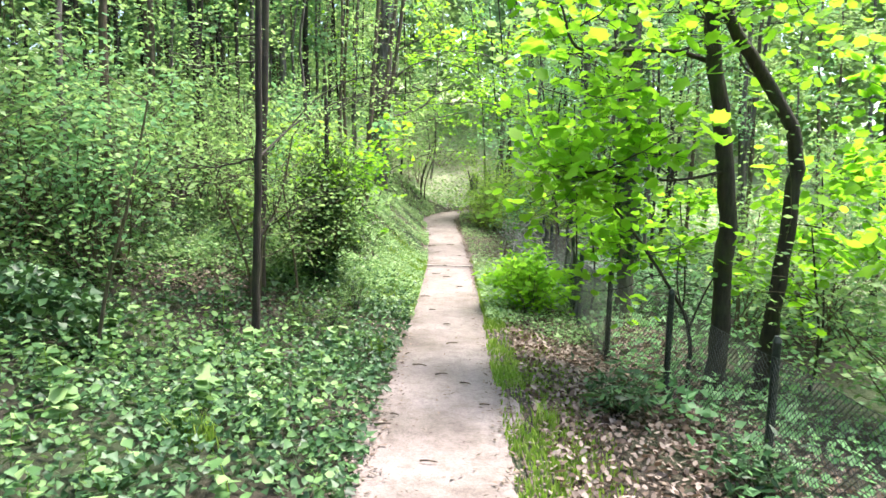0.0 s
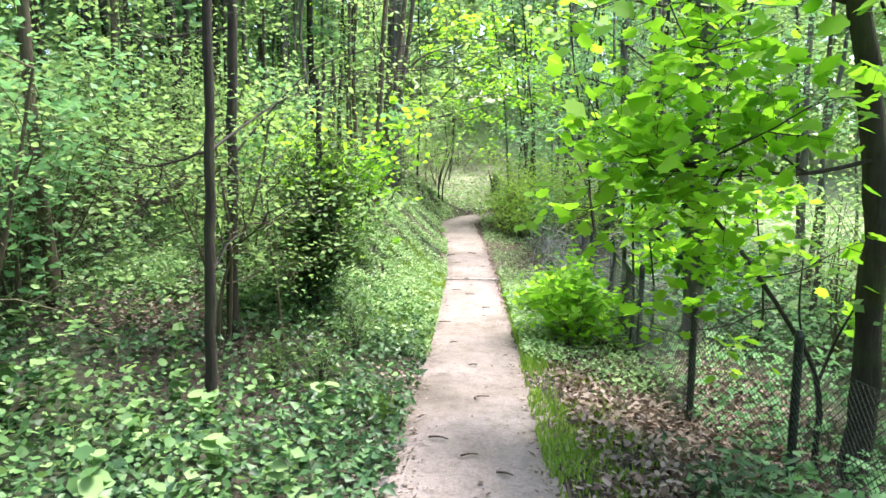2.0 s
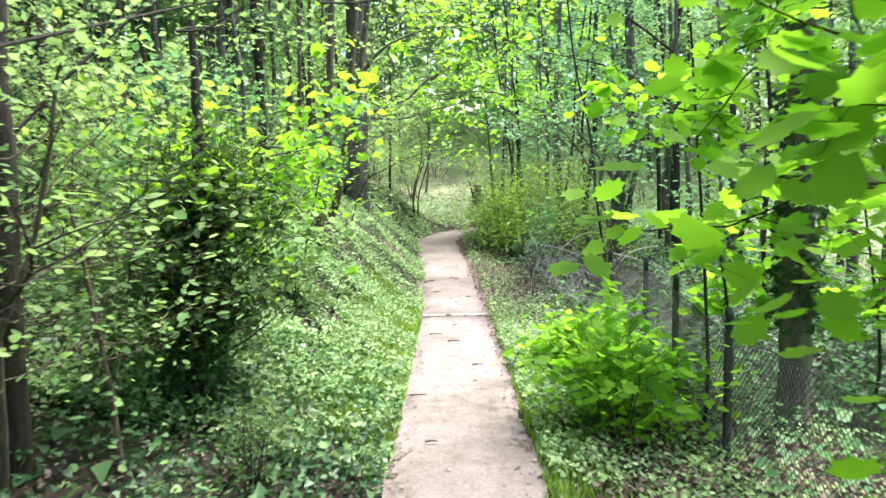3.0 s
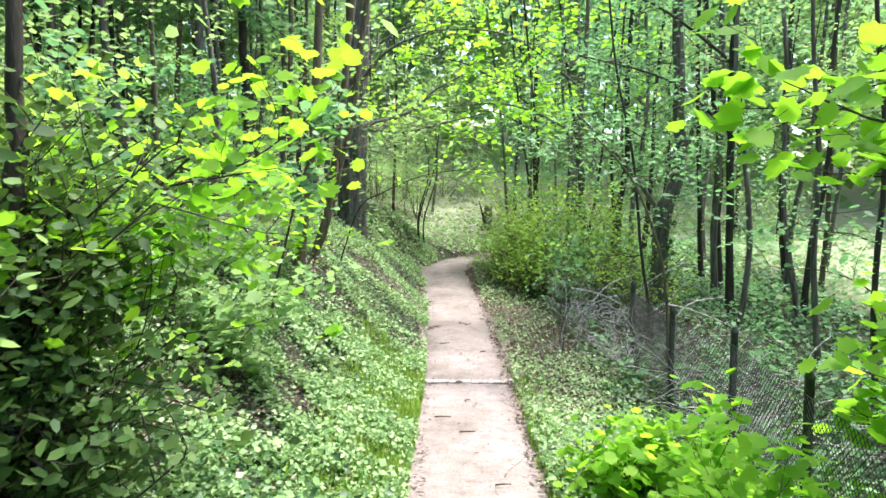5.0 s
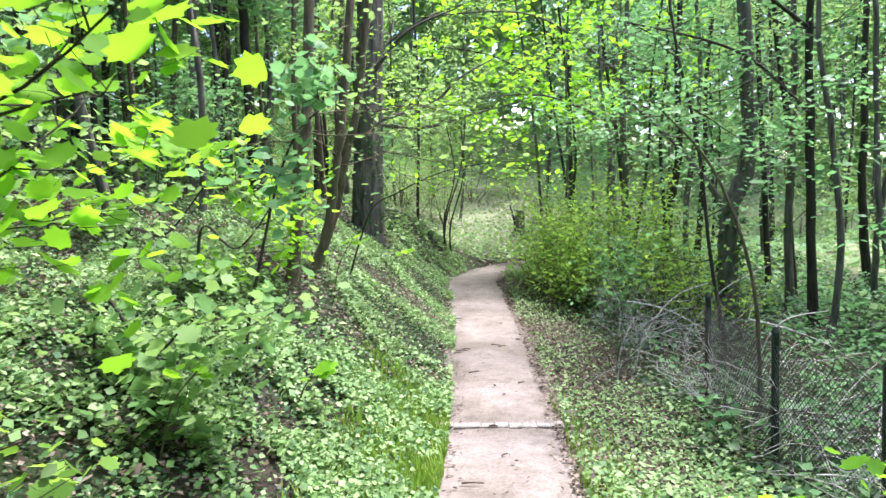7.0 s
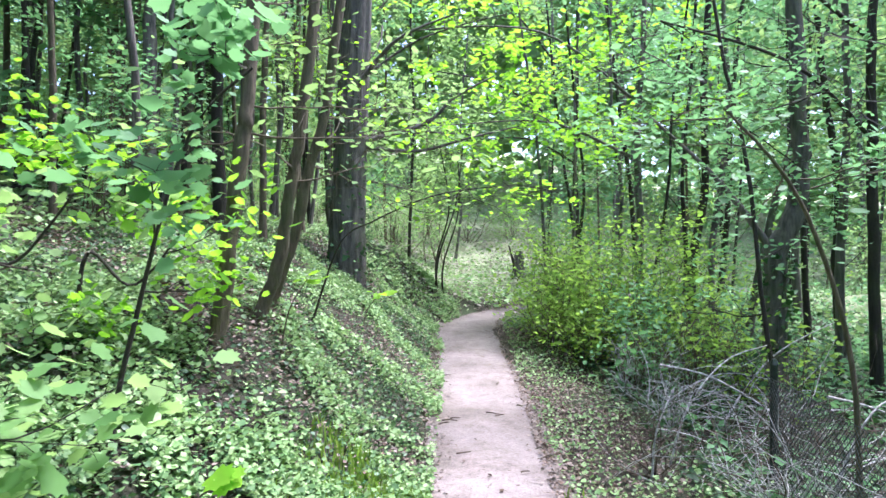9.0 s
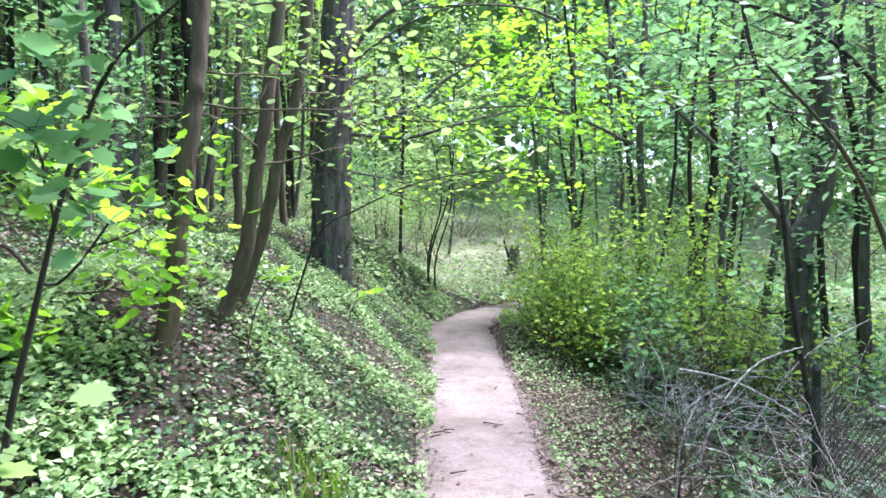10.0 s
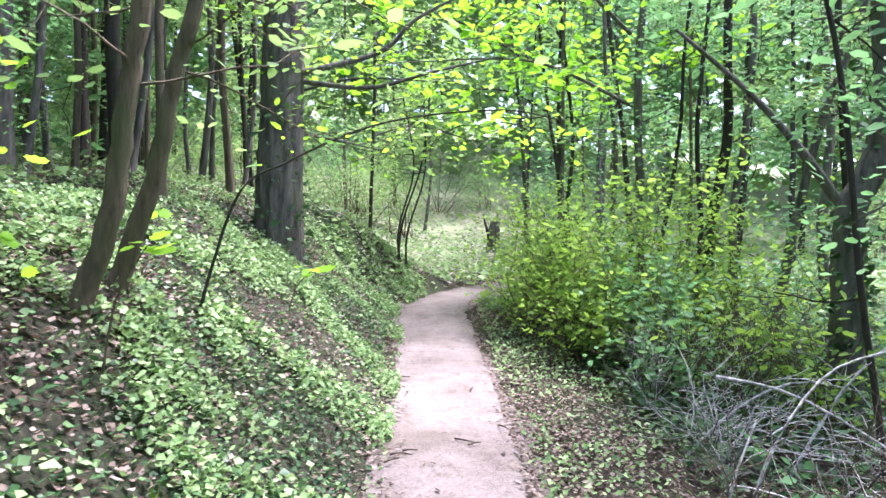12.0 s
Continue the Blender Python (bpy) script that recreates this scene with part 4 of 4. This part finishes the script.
# ---- brushwood ----
def brushwood():
    rng = np.random.default_rng(400)
    spots = [(1.6, 10.2), (1.75, 10.8), (1.95, 11.5), (1.75, 9.6), (1.55, 11.0), (1.9, 9.0), (2.0, 10.2), (1.8, 12.0), (2.3, 11.0), (1.7, 8.6), (2.3, 9.4), (1.6, 11.5)]
    for i, (x, y) in enumerate(spots):
        zf = float(land(x, y))
        root = tagged(new("brushwood_heap"), "tangled heap of pale dead twigs", "brushwood", "heaps of cut brushwood")
        root.location = (x, y, zf)
        lines = []
        for _ in range(60):
            p = np.array([rng.normal(0, 0.25), rng.normal(0, 0.3), rng.uniform(-0.02, 0.28)])
            d = np.array([rng.normal(0, 1), rng.normal(0, 0.7), abs(rng.normal(0.35, 0.35))])
            d /= np.linalg.norm(d)
            n = 6
            L = rng.uniform(0.25, 0.75)
            pts = [p]
            for _ in range(n):
                d = d + rng.normal(0, 0.18, 3) - np.array([0, 0, 0.06])
                d /= np.linalg.norm(d)
                pts.append(pts[-1] + d * L / n)
            r = rng.uniform(0.0018, 0.0045)
            lines.append((pts, np.linspace(r, r * 0.4, n + 1)))
        tagged(under("brush", tube_mesh("brush", lines, DEAD if i % 2 else TWIG, 3), root), kind="stuff")


brushwood()
for i, pts in enumerate([[(1.15, 11.2, 0.0), (1.25, 11.2, 0.35), (1.5, 11.3, 0.62), (1.75, 11.3, 0.72)], [(1.2, 11.6, 0.55), (1.54, 11.6, 0.47), (1.9, 11.4, 0.25), (2.1, 11.3, 0.05)], [(1.0, 11.0, 0.0), (1.03, 11.02, 0.27), (1.15, 11.1, 0.5)],
                         [(1.6, 11.8, 0.0), (1.85, 11.85, 0.38), (2.1, 11.9, 0.62), (2.5, 12.0, 0.8)], [(1.9, 10.9, 0.5), (2.2, 11.0, 0.42), (2.6, 11.1, 0.25), (2.9, 11.2, 0.0)], [(1.7, 10.5, 0.0), (1.82, 10.5, 0.35), (2.0, 10.55, 0.55), (2.3, 10.6, 0.6)], [(1.2, 12.0, 0.05), (1.45, 12.0, 0.3), (1.8, 12.1, 0.42), (2.2, 12.2, 0.35)]]):
    tagged(under("dead_branch", tube_mesh("dead_branch", [(smooth_line(pts, 12), np.linspace(0.008, 0.003, 12))], DEAD, 6)), "pale bare dead branch sticking out of brushwood", "branch")


# ---- wood all round ----
def prototype_tree(i, mat, leaf, size, height, r, lo, branches=12):
    pts = [(0, 0, -0.3), (0.05, 0, 1.5), (-0.05 + 0.1 * (i % 2), 0.05, 3.0), (0.1, 0, 5.0), (0.0, 0.1, height)]
    return tree("woodland_tree", [(pts, r, r * 0.4)], mat, "tall woodland tree with light green leaves", crown=(*(lambda a, t: (a, size * 1.15, DIAMOND, leaf, 0.5, t))(*sprays(500 + i, along([(0, 0, lo), (0, 0, height - 0.5)], branches, 520 + i, 1.5, 0.012, 0.05), 2, 4, 2, 0.10, 0.004)),), seed=540 + i, sides=8, group="wood around the path")


def prototype_stem(i):
    rng = np.random.default_rng(550 + i)
    pts = [(0, 0, -0.2)] + [(rng.normal(0, 0.06) + 0.05 * k * (i - 1), rng.normal(0, 0.06), 1.1 * k) for k in range(1, 6)]
    return tree("slender_tree", [(pts, 0.035, 0.018)], (BARK, BARK_BROWN, BARK_GREY)[i], "thin straight young trunk in the shady wood", crown=(*(lambda a, t: (a, 0.06, OVAL, (BEECH, COOL, BEECH)[i], 0.45, t))(*sprays(555 + i, along(pts[2:], 7, 557 + i, 0.8, 0.007, 0.05), 2, 4, 2, 0.05, 0.002)),), seed=559 + i, sides=6, group="young stems in the wood")


def prototype_shrub(i, leaf, size, h):
    rng = np.random.default_rng(560 + i)
    canes = [((rng.normal(0, 0.12), rng.normal(0, 0.12), -0.05), (rng.normal(0, 0.45), rng.normal(0, 0.45), 1), h * rng.uniform(0.7, 1.1), 0.009) for _ in range(9)]
    a, t = sprays(580 + i, canes, 2, 4, 2, 0.06, 0.003)
    return tree("woodland_shrub", [([(0, 0, -0.08), (0.02, 0, 0.4), (0.05, 0.03, h * 0.7)], 0.014, 0.006)], BARK_BROWN, "loose many-stemmed shrub with fresh green leaves", crown=(a, size * 1.15, DIAMOND, leaf, 0.5, t), seed=590 + i, sides=4, category="shrub", group="undergrowth")


TREES = [prototype_tree(0, BARK_GREY, BEECH, 0.105, 7.5, 0.09, 1.6), prototype_tree(1, BARK, COOL, 0.11, 7.0, 0.06, 1.2), prototype_tree(2, BARK_GREY, COOL, 0.115, 8.0, 0.10, 2.0), prototype_tree(3, BARK_BROWN, BEECH, 0.105, 6.5, 0.05, 1.0)]
# high crowns, mostly above the view when near, added to cast shade
TALL = [prototype_tree(4, BARK_GREY, BEECH, 0.13, 10.5, 0.09, 4.6, 16), prototype_tree(5, BARK, COOL, 0.13, 9.5, 0.065, 4.2, 16)]
YOUNG = [prototype_stem(0), prototype_stem(1), prototype_stem(2)]
SHRUBS = [prototype_shrub(0, BEECH, 0.045, 1.4), prototype_shrub(1, COOL, 0.05, 1.2), prototype_shrub(2, HERB, 0.045, 1.0), prototype_shrub(3, BEECH, 0.042, 1.9)]


def place(protos, spots, seed, lo=0.8, hi=1.2):
    rng = np.random.default_rng(seed)
    first = {id(p): True for p in protos}
    for k, (x, y) in enumerate(spots):
        p = protos[k % len(protos)]
        s = rng.uniform(lo, hi)
        m = Matrix.Translation((x, y, float(land(x, y)))) @ Matrix.Rotation(rng.normal(0, 0.07), 4, "X") @ Matrix.Rotation(rng.uniform(0, 6.28), 4, "Z")
        if first[id(p)]:
            first[id(p)] = False
            p.matrix_basis = m
            p.scale = (s, s, s)
        else:
            c = copy_thing(p, m)
            c.scale = (s, s, s)


def spread(rng, n, x0, x1, y0, y1, gap, keep):
    spots = []
    for _ in range(6000):
        if len(spots) == n:
            break
        x, y = rng.uniform(x0, x1), rng.uniform(y0, y1)
        if keep(x, y, x - path_x(y)) and all((x - a) ** 2 + (y - b) ** 2 > gap for a, b in spots):
            spots.append((x, y))
    return spots


def wood():
    rng = np.random.default_rng(600)
    left = spread(rng, 30, -15, -4.2, -3, 34, 2.6, lambda x, y, o: x < -7.5 or (y < 9 and x < -5.5) or y > 22)
    right = spread(rng, 12, 6.5, 15, -3, 34, 5.0, lambda x, y, o: (y > 8 or x > 7) and (y < 13 or y > 19 or x > 9))
    ahead = spread(rng, 20, -9, 10, 24, 46, 4.0, lambda x, y, o: y > 31 or abs(x - 1) > 4.5) + [(3.6, 24.5), (-1.4, 28.0), (2.4, 29.5)]
    shade = spread(rng, 5, -8.5, -3.0, 9, 23, 1.3, lambda x, y, o: o < -3.2)
    place(TREES, left + right[:4] + ahead + shade, 601)
    # TALL trees on the left are added to darken the understory beneath them
    place(TALL, spread(rng, 18, -8.5, -2.6, 8.8, 22, 1.5, lambda x, y, o: y < 17 or x < -3.5) + right[4:], 604, 0.85, 1.1)
    stems = spread(rng, 52, -7.0, -1.75, 8.5, 20, 0.22, lambda x, y, o: o < -1.9) + spread(rng, 16, 3.0, 8, 6, 19, 0.6, lambda x, y, o: True) + spread(rng, 7, -5, -2.4, 4.5, 8.5, 0.3, lambda x, y, o: True)
    place(YOUNG, stems + [(-1.3, 20.6), (2.5, 21.2), (-0.5, 25.5), (1.9, 25.0), (-2.0, 22.8), (3.3, 22.6)], 603, 0.7, 1.25)
    near = spread(rng, 15, -4.6, -1.9, 4.6, 9.0, 0.3, lambda x, y, o: y > 5.6 or x < -2.6) + spread(rng, 6, 3.0, 5.5, 4.0, 10, 0.8, lambda x, y, o: True)
    far = spread(rng, 46, -9, 9, 4, 30, 0.8, lambda x, y, o: (o < -2.5 or (o > 3.0 and (y < 8 or y > 19))) and (y < 19 or abs(x - 1.5) > 3.5 or y > 29))
    place(SHRUBS, near + far + [(-1.7, 21.2), (-0.9, 24.2), (2.3, 21.6), (1.9, 24.4), (-0.2, 28.0), (1.2, 28.5), (-2.2, 25.8), (3.2, 25.5)], 602, 0.7, 1.25)


wood()


def far_wood():
    rng = np.random.default_rng(700)
    n = 125000
    a = rng.uniform(0, 2 * np.pi, n)
    r = rng.uniform(25, 40, n)
    w = np.stack([np.sin(a) * r, 8 + np.cos(a) * r, rng.uniform(0, 1, n) ** 0.8 * 17], -1)
    w[:, 2] += np.clip(land(w[:, 0], w[:, 1]), -2, 12)
    tagged(under("far_foliage", cloud_mesh("far_foliage", rng, w, 0.7, DIAMOND, BEECH, tilt=1.6)), "hazy light green foliage of the wood beyond", "foliage", kind="stuff")


far_wood()


# ---- dark ivy mound, tufts and seedlings ----
def ivy_mound():
    rng = np.random.default_rng(720)
    x, y = -2.6, 4.2
    n = 1500
    p = rng.normal(0, 1, (n, 3))
    p /= np.linalg.norm(p, axis=1)[:, None]
    p[:, 2] = np.abs(p[:, 2])
    p *= np.array([0.6, 0.4, 0.42]) * rng.uniform(0.8, 1.08, n)[:, None]
    p += [x, y, 0]
    p[:, 2] += land(p[:, 0], p[:, 1])
    tagged(under("ivy_mound", cloud_mesh("ivy_mound", rng, p, 0.06, IVY_SHAPE, IVY, tilt=0.9)), "mound of dark glossy ivy over a log", "ivy", kind="stuff")


ivy_mound()
for i, (x, y, h, n) in enumerate([(1.08, 3.9, 0.26, 14), (1.5, 3.0, 0.22, 10)]):
    zf = float(land(x, y))
    a, t = sprays(730 + i, [((x, y, zf), (math.cos(k) * 0.7, math.sin(k) * 0.7, 1), h, 0.004) for k in range(n)], 1, 5, 2, 0.02)
    tree("evergreen_shoot", [([(x, y, zf - 0.02), (x, y, zf + 0.1), (x, y, zf + h * 0.6)], 0.007, 0.003)], BARK, "small dark evergreen seedling among dead leaves", crown=(a, 0.07, LANCE, IVY, 0.7, t), seed=735 + i, sides=5, category="shrub")


def grass_tufts():
    rng = np.random.default_rng(740)
    for x, y in [(-1.02, 3.0), (-1.12, 3.05), (0.62, 3.6), (-0.4, 4.9)]:
        n = 60
        blades("grass_tuft", rng, x + rng.normal(0, 0.035, n), y + rng.normal(0, 0.035, n), 0.13, GRASS, "tuft of narrow pale grass blades", 0.004, 0.6)


grass_tufts()


def standing_herbs():
    """Nettle-like plants: a stem with pairs of drooping leaves."""
    rng = np.random.default_rng(745)
    protos = []
    for k in range(4):
        h = 0.16 + 0.05 * k
        root = tagged(new("nettle_plant"), "fresh green nettle standing in the ivy carpet", "herb", "nettles in the carpet")
        bend = rng.normal(0, 0.03, 2)
        under("stem", tube_mesh("stem", [([(0, 0, -0.03), (bend[0] * 0.4, bend[1] * 0.4, h * 0.5), (bend[0], bend[1], h)], [0.003, 0.0025, 0.0015])], GRASS, 4), root)
        where, ways = [], []
        for q in np.linspace(0.3, 1.0, 5 + k):
            for side in (0, math.pi):
                a = q * 9 + side
                where.append((bend[0] * q + 0.012 * math.cos(a), bend[1] * q + 0.012 * math.sin(a), h * q))
                ways.append(a)
        v, f = leaf_cloud(rng, np.array(where), 0.062, ROUND if k % 2 else KITE, tilt=0.35, heading=np.array(ways), spread=0.2)
        under("leaves", tri_mesh("leaves", v, f, NETTLE), root)
        protos.append(root)
    spots = spread(rng, 90, -3.2, -0.5, 1.3, 5.2, 0.012, lambda x, y, o: o < -HALF - 0.1 and blobs(x, y, 1.6, 3) > 0.35)
    place(protos, spots, 746, 0.7, 1.15)


standing_herbs()

# thin leaning stems in the undergrowth
for i, pts in enumerate([[(-2.1, 4.1, 0.0), (-1.98, 4.1, 0.6), (-1.85, 4.1, 1.1), (-1.72, 4.1, 1.7)], [(-1.55, 5.6, 0.05), (-1.5, 5.6, 0.6), (-1.3, 5.6, 1.1), (-1.2, 5.6, 1.6)], [(-1.5, 5.7, 0.05), (-1.65, 5.7, 0.7), (-1.9, 5.7, 1.3)], [(-1.5, 5.65, 0.05), (-1.45, 5.6, 0.8), (-1.5, 5.5, 1.5)], [(-1.2, 5.9, 0.05), (-1.25, 5.9, 0.6), (-1.35, 5.9, 1.2)]]):
    tree("hazel_sapling", [(pts, 0.014, 0.006)], BARK_BROWN, "thin hazel shoot rising from the ivy", crown=(*(lambda a, t: (a, 0.034, OVAL, BEECH, 0.45, t))(*sprays(750 + i, along(pts[1:], 6, 756 + i, 0.5, 0.005, 0.1), 2, 4, 2)),), seed=760 + i, sides=6, category="sapling", group="hazel shoots")


# ---- sticks and the crack across the path ----
def sticks():
    rng = np.random.default_rng(800)
    spots = [(0.09, 5.95), (0.13, 5.25), (-0.14, 7.4), (-0.16, 11.97), (0.15, 12.17), (0.07, 10.1), (0.0, 3.0), (-0.2, 3.6), (-0.25, 3.45), (0.2, 4.2), (-0.1, 4.6), (-0.05, 6.6), (0.25, 8.1), (0.1, 8.9), (-0.05, 9.2), (-0.2, 4.9), (0.3, 3.8), (0.05, 4.4), (-0.12, 12.02), (-0.2, 11.9), (0.2, 12.13), (-0.05, 11.3), (0.3, 11.0), (0.22, 13.1), (-0.24, 13.4), (0.12, 9.6), (-0.22, 10.9), (0.36, 12.4)]
    for x, y in spots:
        L, a = rng.uniform(0.04, 0.1) * (1.1 if y > 9 else 1.0), rng.normal(0.1, 0.5)
        z = float(land(x, y)) + 0.034
        d = np.array([math.cos(a), math.sin(a), 0]) * L / 2
        pts = [np.array([x, y, z]) - d, np.array([x + rng.normal(0, 0.006), y + rng.normal(0, 0.006), z + 0.004]), np.array([x, y, z]) + d]
        tagged(under("stick", tube_mesh("stick", [(smooth_line(pts, 7), np.linspace(0.006, 0.003, 7))], TWIG, 5)), "short dark broken stick lying on the path", "stick", "sticks on the path")


sticks()


def path_sill():
    rng = np.random.default_rng(820)
    bm = bmesh.new()
    for k in range(9):
        x = -0.22 + 0.085 * k
        z = float(land(x, 10.14)) + 0.017
        bmesh.ops.create_cube(bm, size=1, matrix=Matrix.LocRotScale((x, 10.14 + rng.normal(0, 0.008), z), Euler((rng.normal(0, 0.05), rng.normal(0, 0.05), rng.normal(0, 0.08))), (0.084, 0.07 + rng.uniform(0, 0.02), 0.03)))
    bmesh.ops.bevel(bm, geom=bm.edges[:], offset=0.006, segments=1, affect="EDGES")
    me = bpy.data.meshes.new("path_sill")
    bm.to_mesh(me)
    bm.free()
    me.materials.append(STONE)
    tagged(under("path_sill", me), "worn pale edging set across the path", "sill")


path_sill()


def path_edging():
    pts = [(float(path_x(y)) + HALF + 0.035 + 0.01 * math.sin(y * 3), y, float(land(path_x(y) + HALF + 0.035, y)) + 0.006) for y in np.arange(1.0, 5.4, 0.2)]
    tagged(under("path_edging", tube_mesh("path_edging", [(pts, [0.008] * len(pts))], TWIG, 4)), "thin weathered edging board along the path", "edging")


path_edging()


# seedlings with a few broad leaves
for i, (x, y, z) in enumerate([(-0.92, 10.9, 1.1), (-1.5, 9.9, 0.95), (-0.75, 9.2, 0.55), (-1.6, 12.4, 1.25), (-0.8, 13.0, 0.9), (-1.0, 8.3, 0.75)]):
    zf = float(land(x - 0.15, y))
    rng = np.random.default_rng(900 + i)
    stem = [(x - 0.15, y, zf - 0.02), (x - 0.1, y, zf + (z - zf) * 0.6), (x, y, z)]
    spots = np.array([x, y, z]) + rng.normal(0, 0.05, (6, 3)) * [1, 1, 0.4]
    tree("maple_seedling", [(stem, 0.005, 0.003)], BARK_BROWN, "maple seedling with a few bright leaves on the bank", crown=(spots, 0.065, MAPLE_SHAPE, MAPLE, 0.35, None), seed=905 + i, sides=5, category="seedling", group="seedlings on the bank")


# twiggy bare shrub in the brushwood
def bare_shrub(x, y, h, seed):
    rng = np.random.default_rng(seed)
    zf = float(land(x, y))
    lines, spots = [], []
    for _ in range(9):
        grow(rng, (x, y, zf), (rng.normal(0, 0.5), rng.normal(0, 0.4), 1), h * rng.uniform(0.6, 1.1), 0.006, 2, lines, spots, kids=4)
    root = tagged(new("bare_shrub"), "twiggy leafless shrub among the brushwood", "shrub", "bare shrubs")
    root.location = (x, y, zf)
    tagged(under("branchwork", tube_mesh("branchwork", [(p - np.array([x, y, zf]), np.maximum(r, 0.0016)) for p, r in lines], DEAD if seed % 2 else TWIG, 3), root), kind="stuff")


for k, (x, y, h) in enumerate([(1.03, 11.05, 0.4), (1.35, 11.9, 0.5), (1.7, 12.6, 0.55), (1.3, 12.9, 0.45), (1.9, 11.2, 0.5), (1.5, 10.4, 0.4)]):
    bare_shrub(x, y, h, 950 + k)
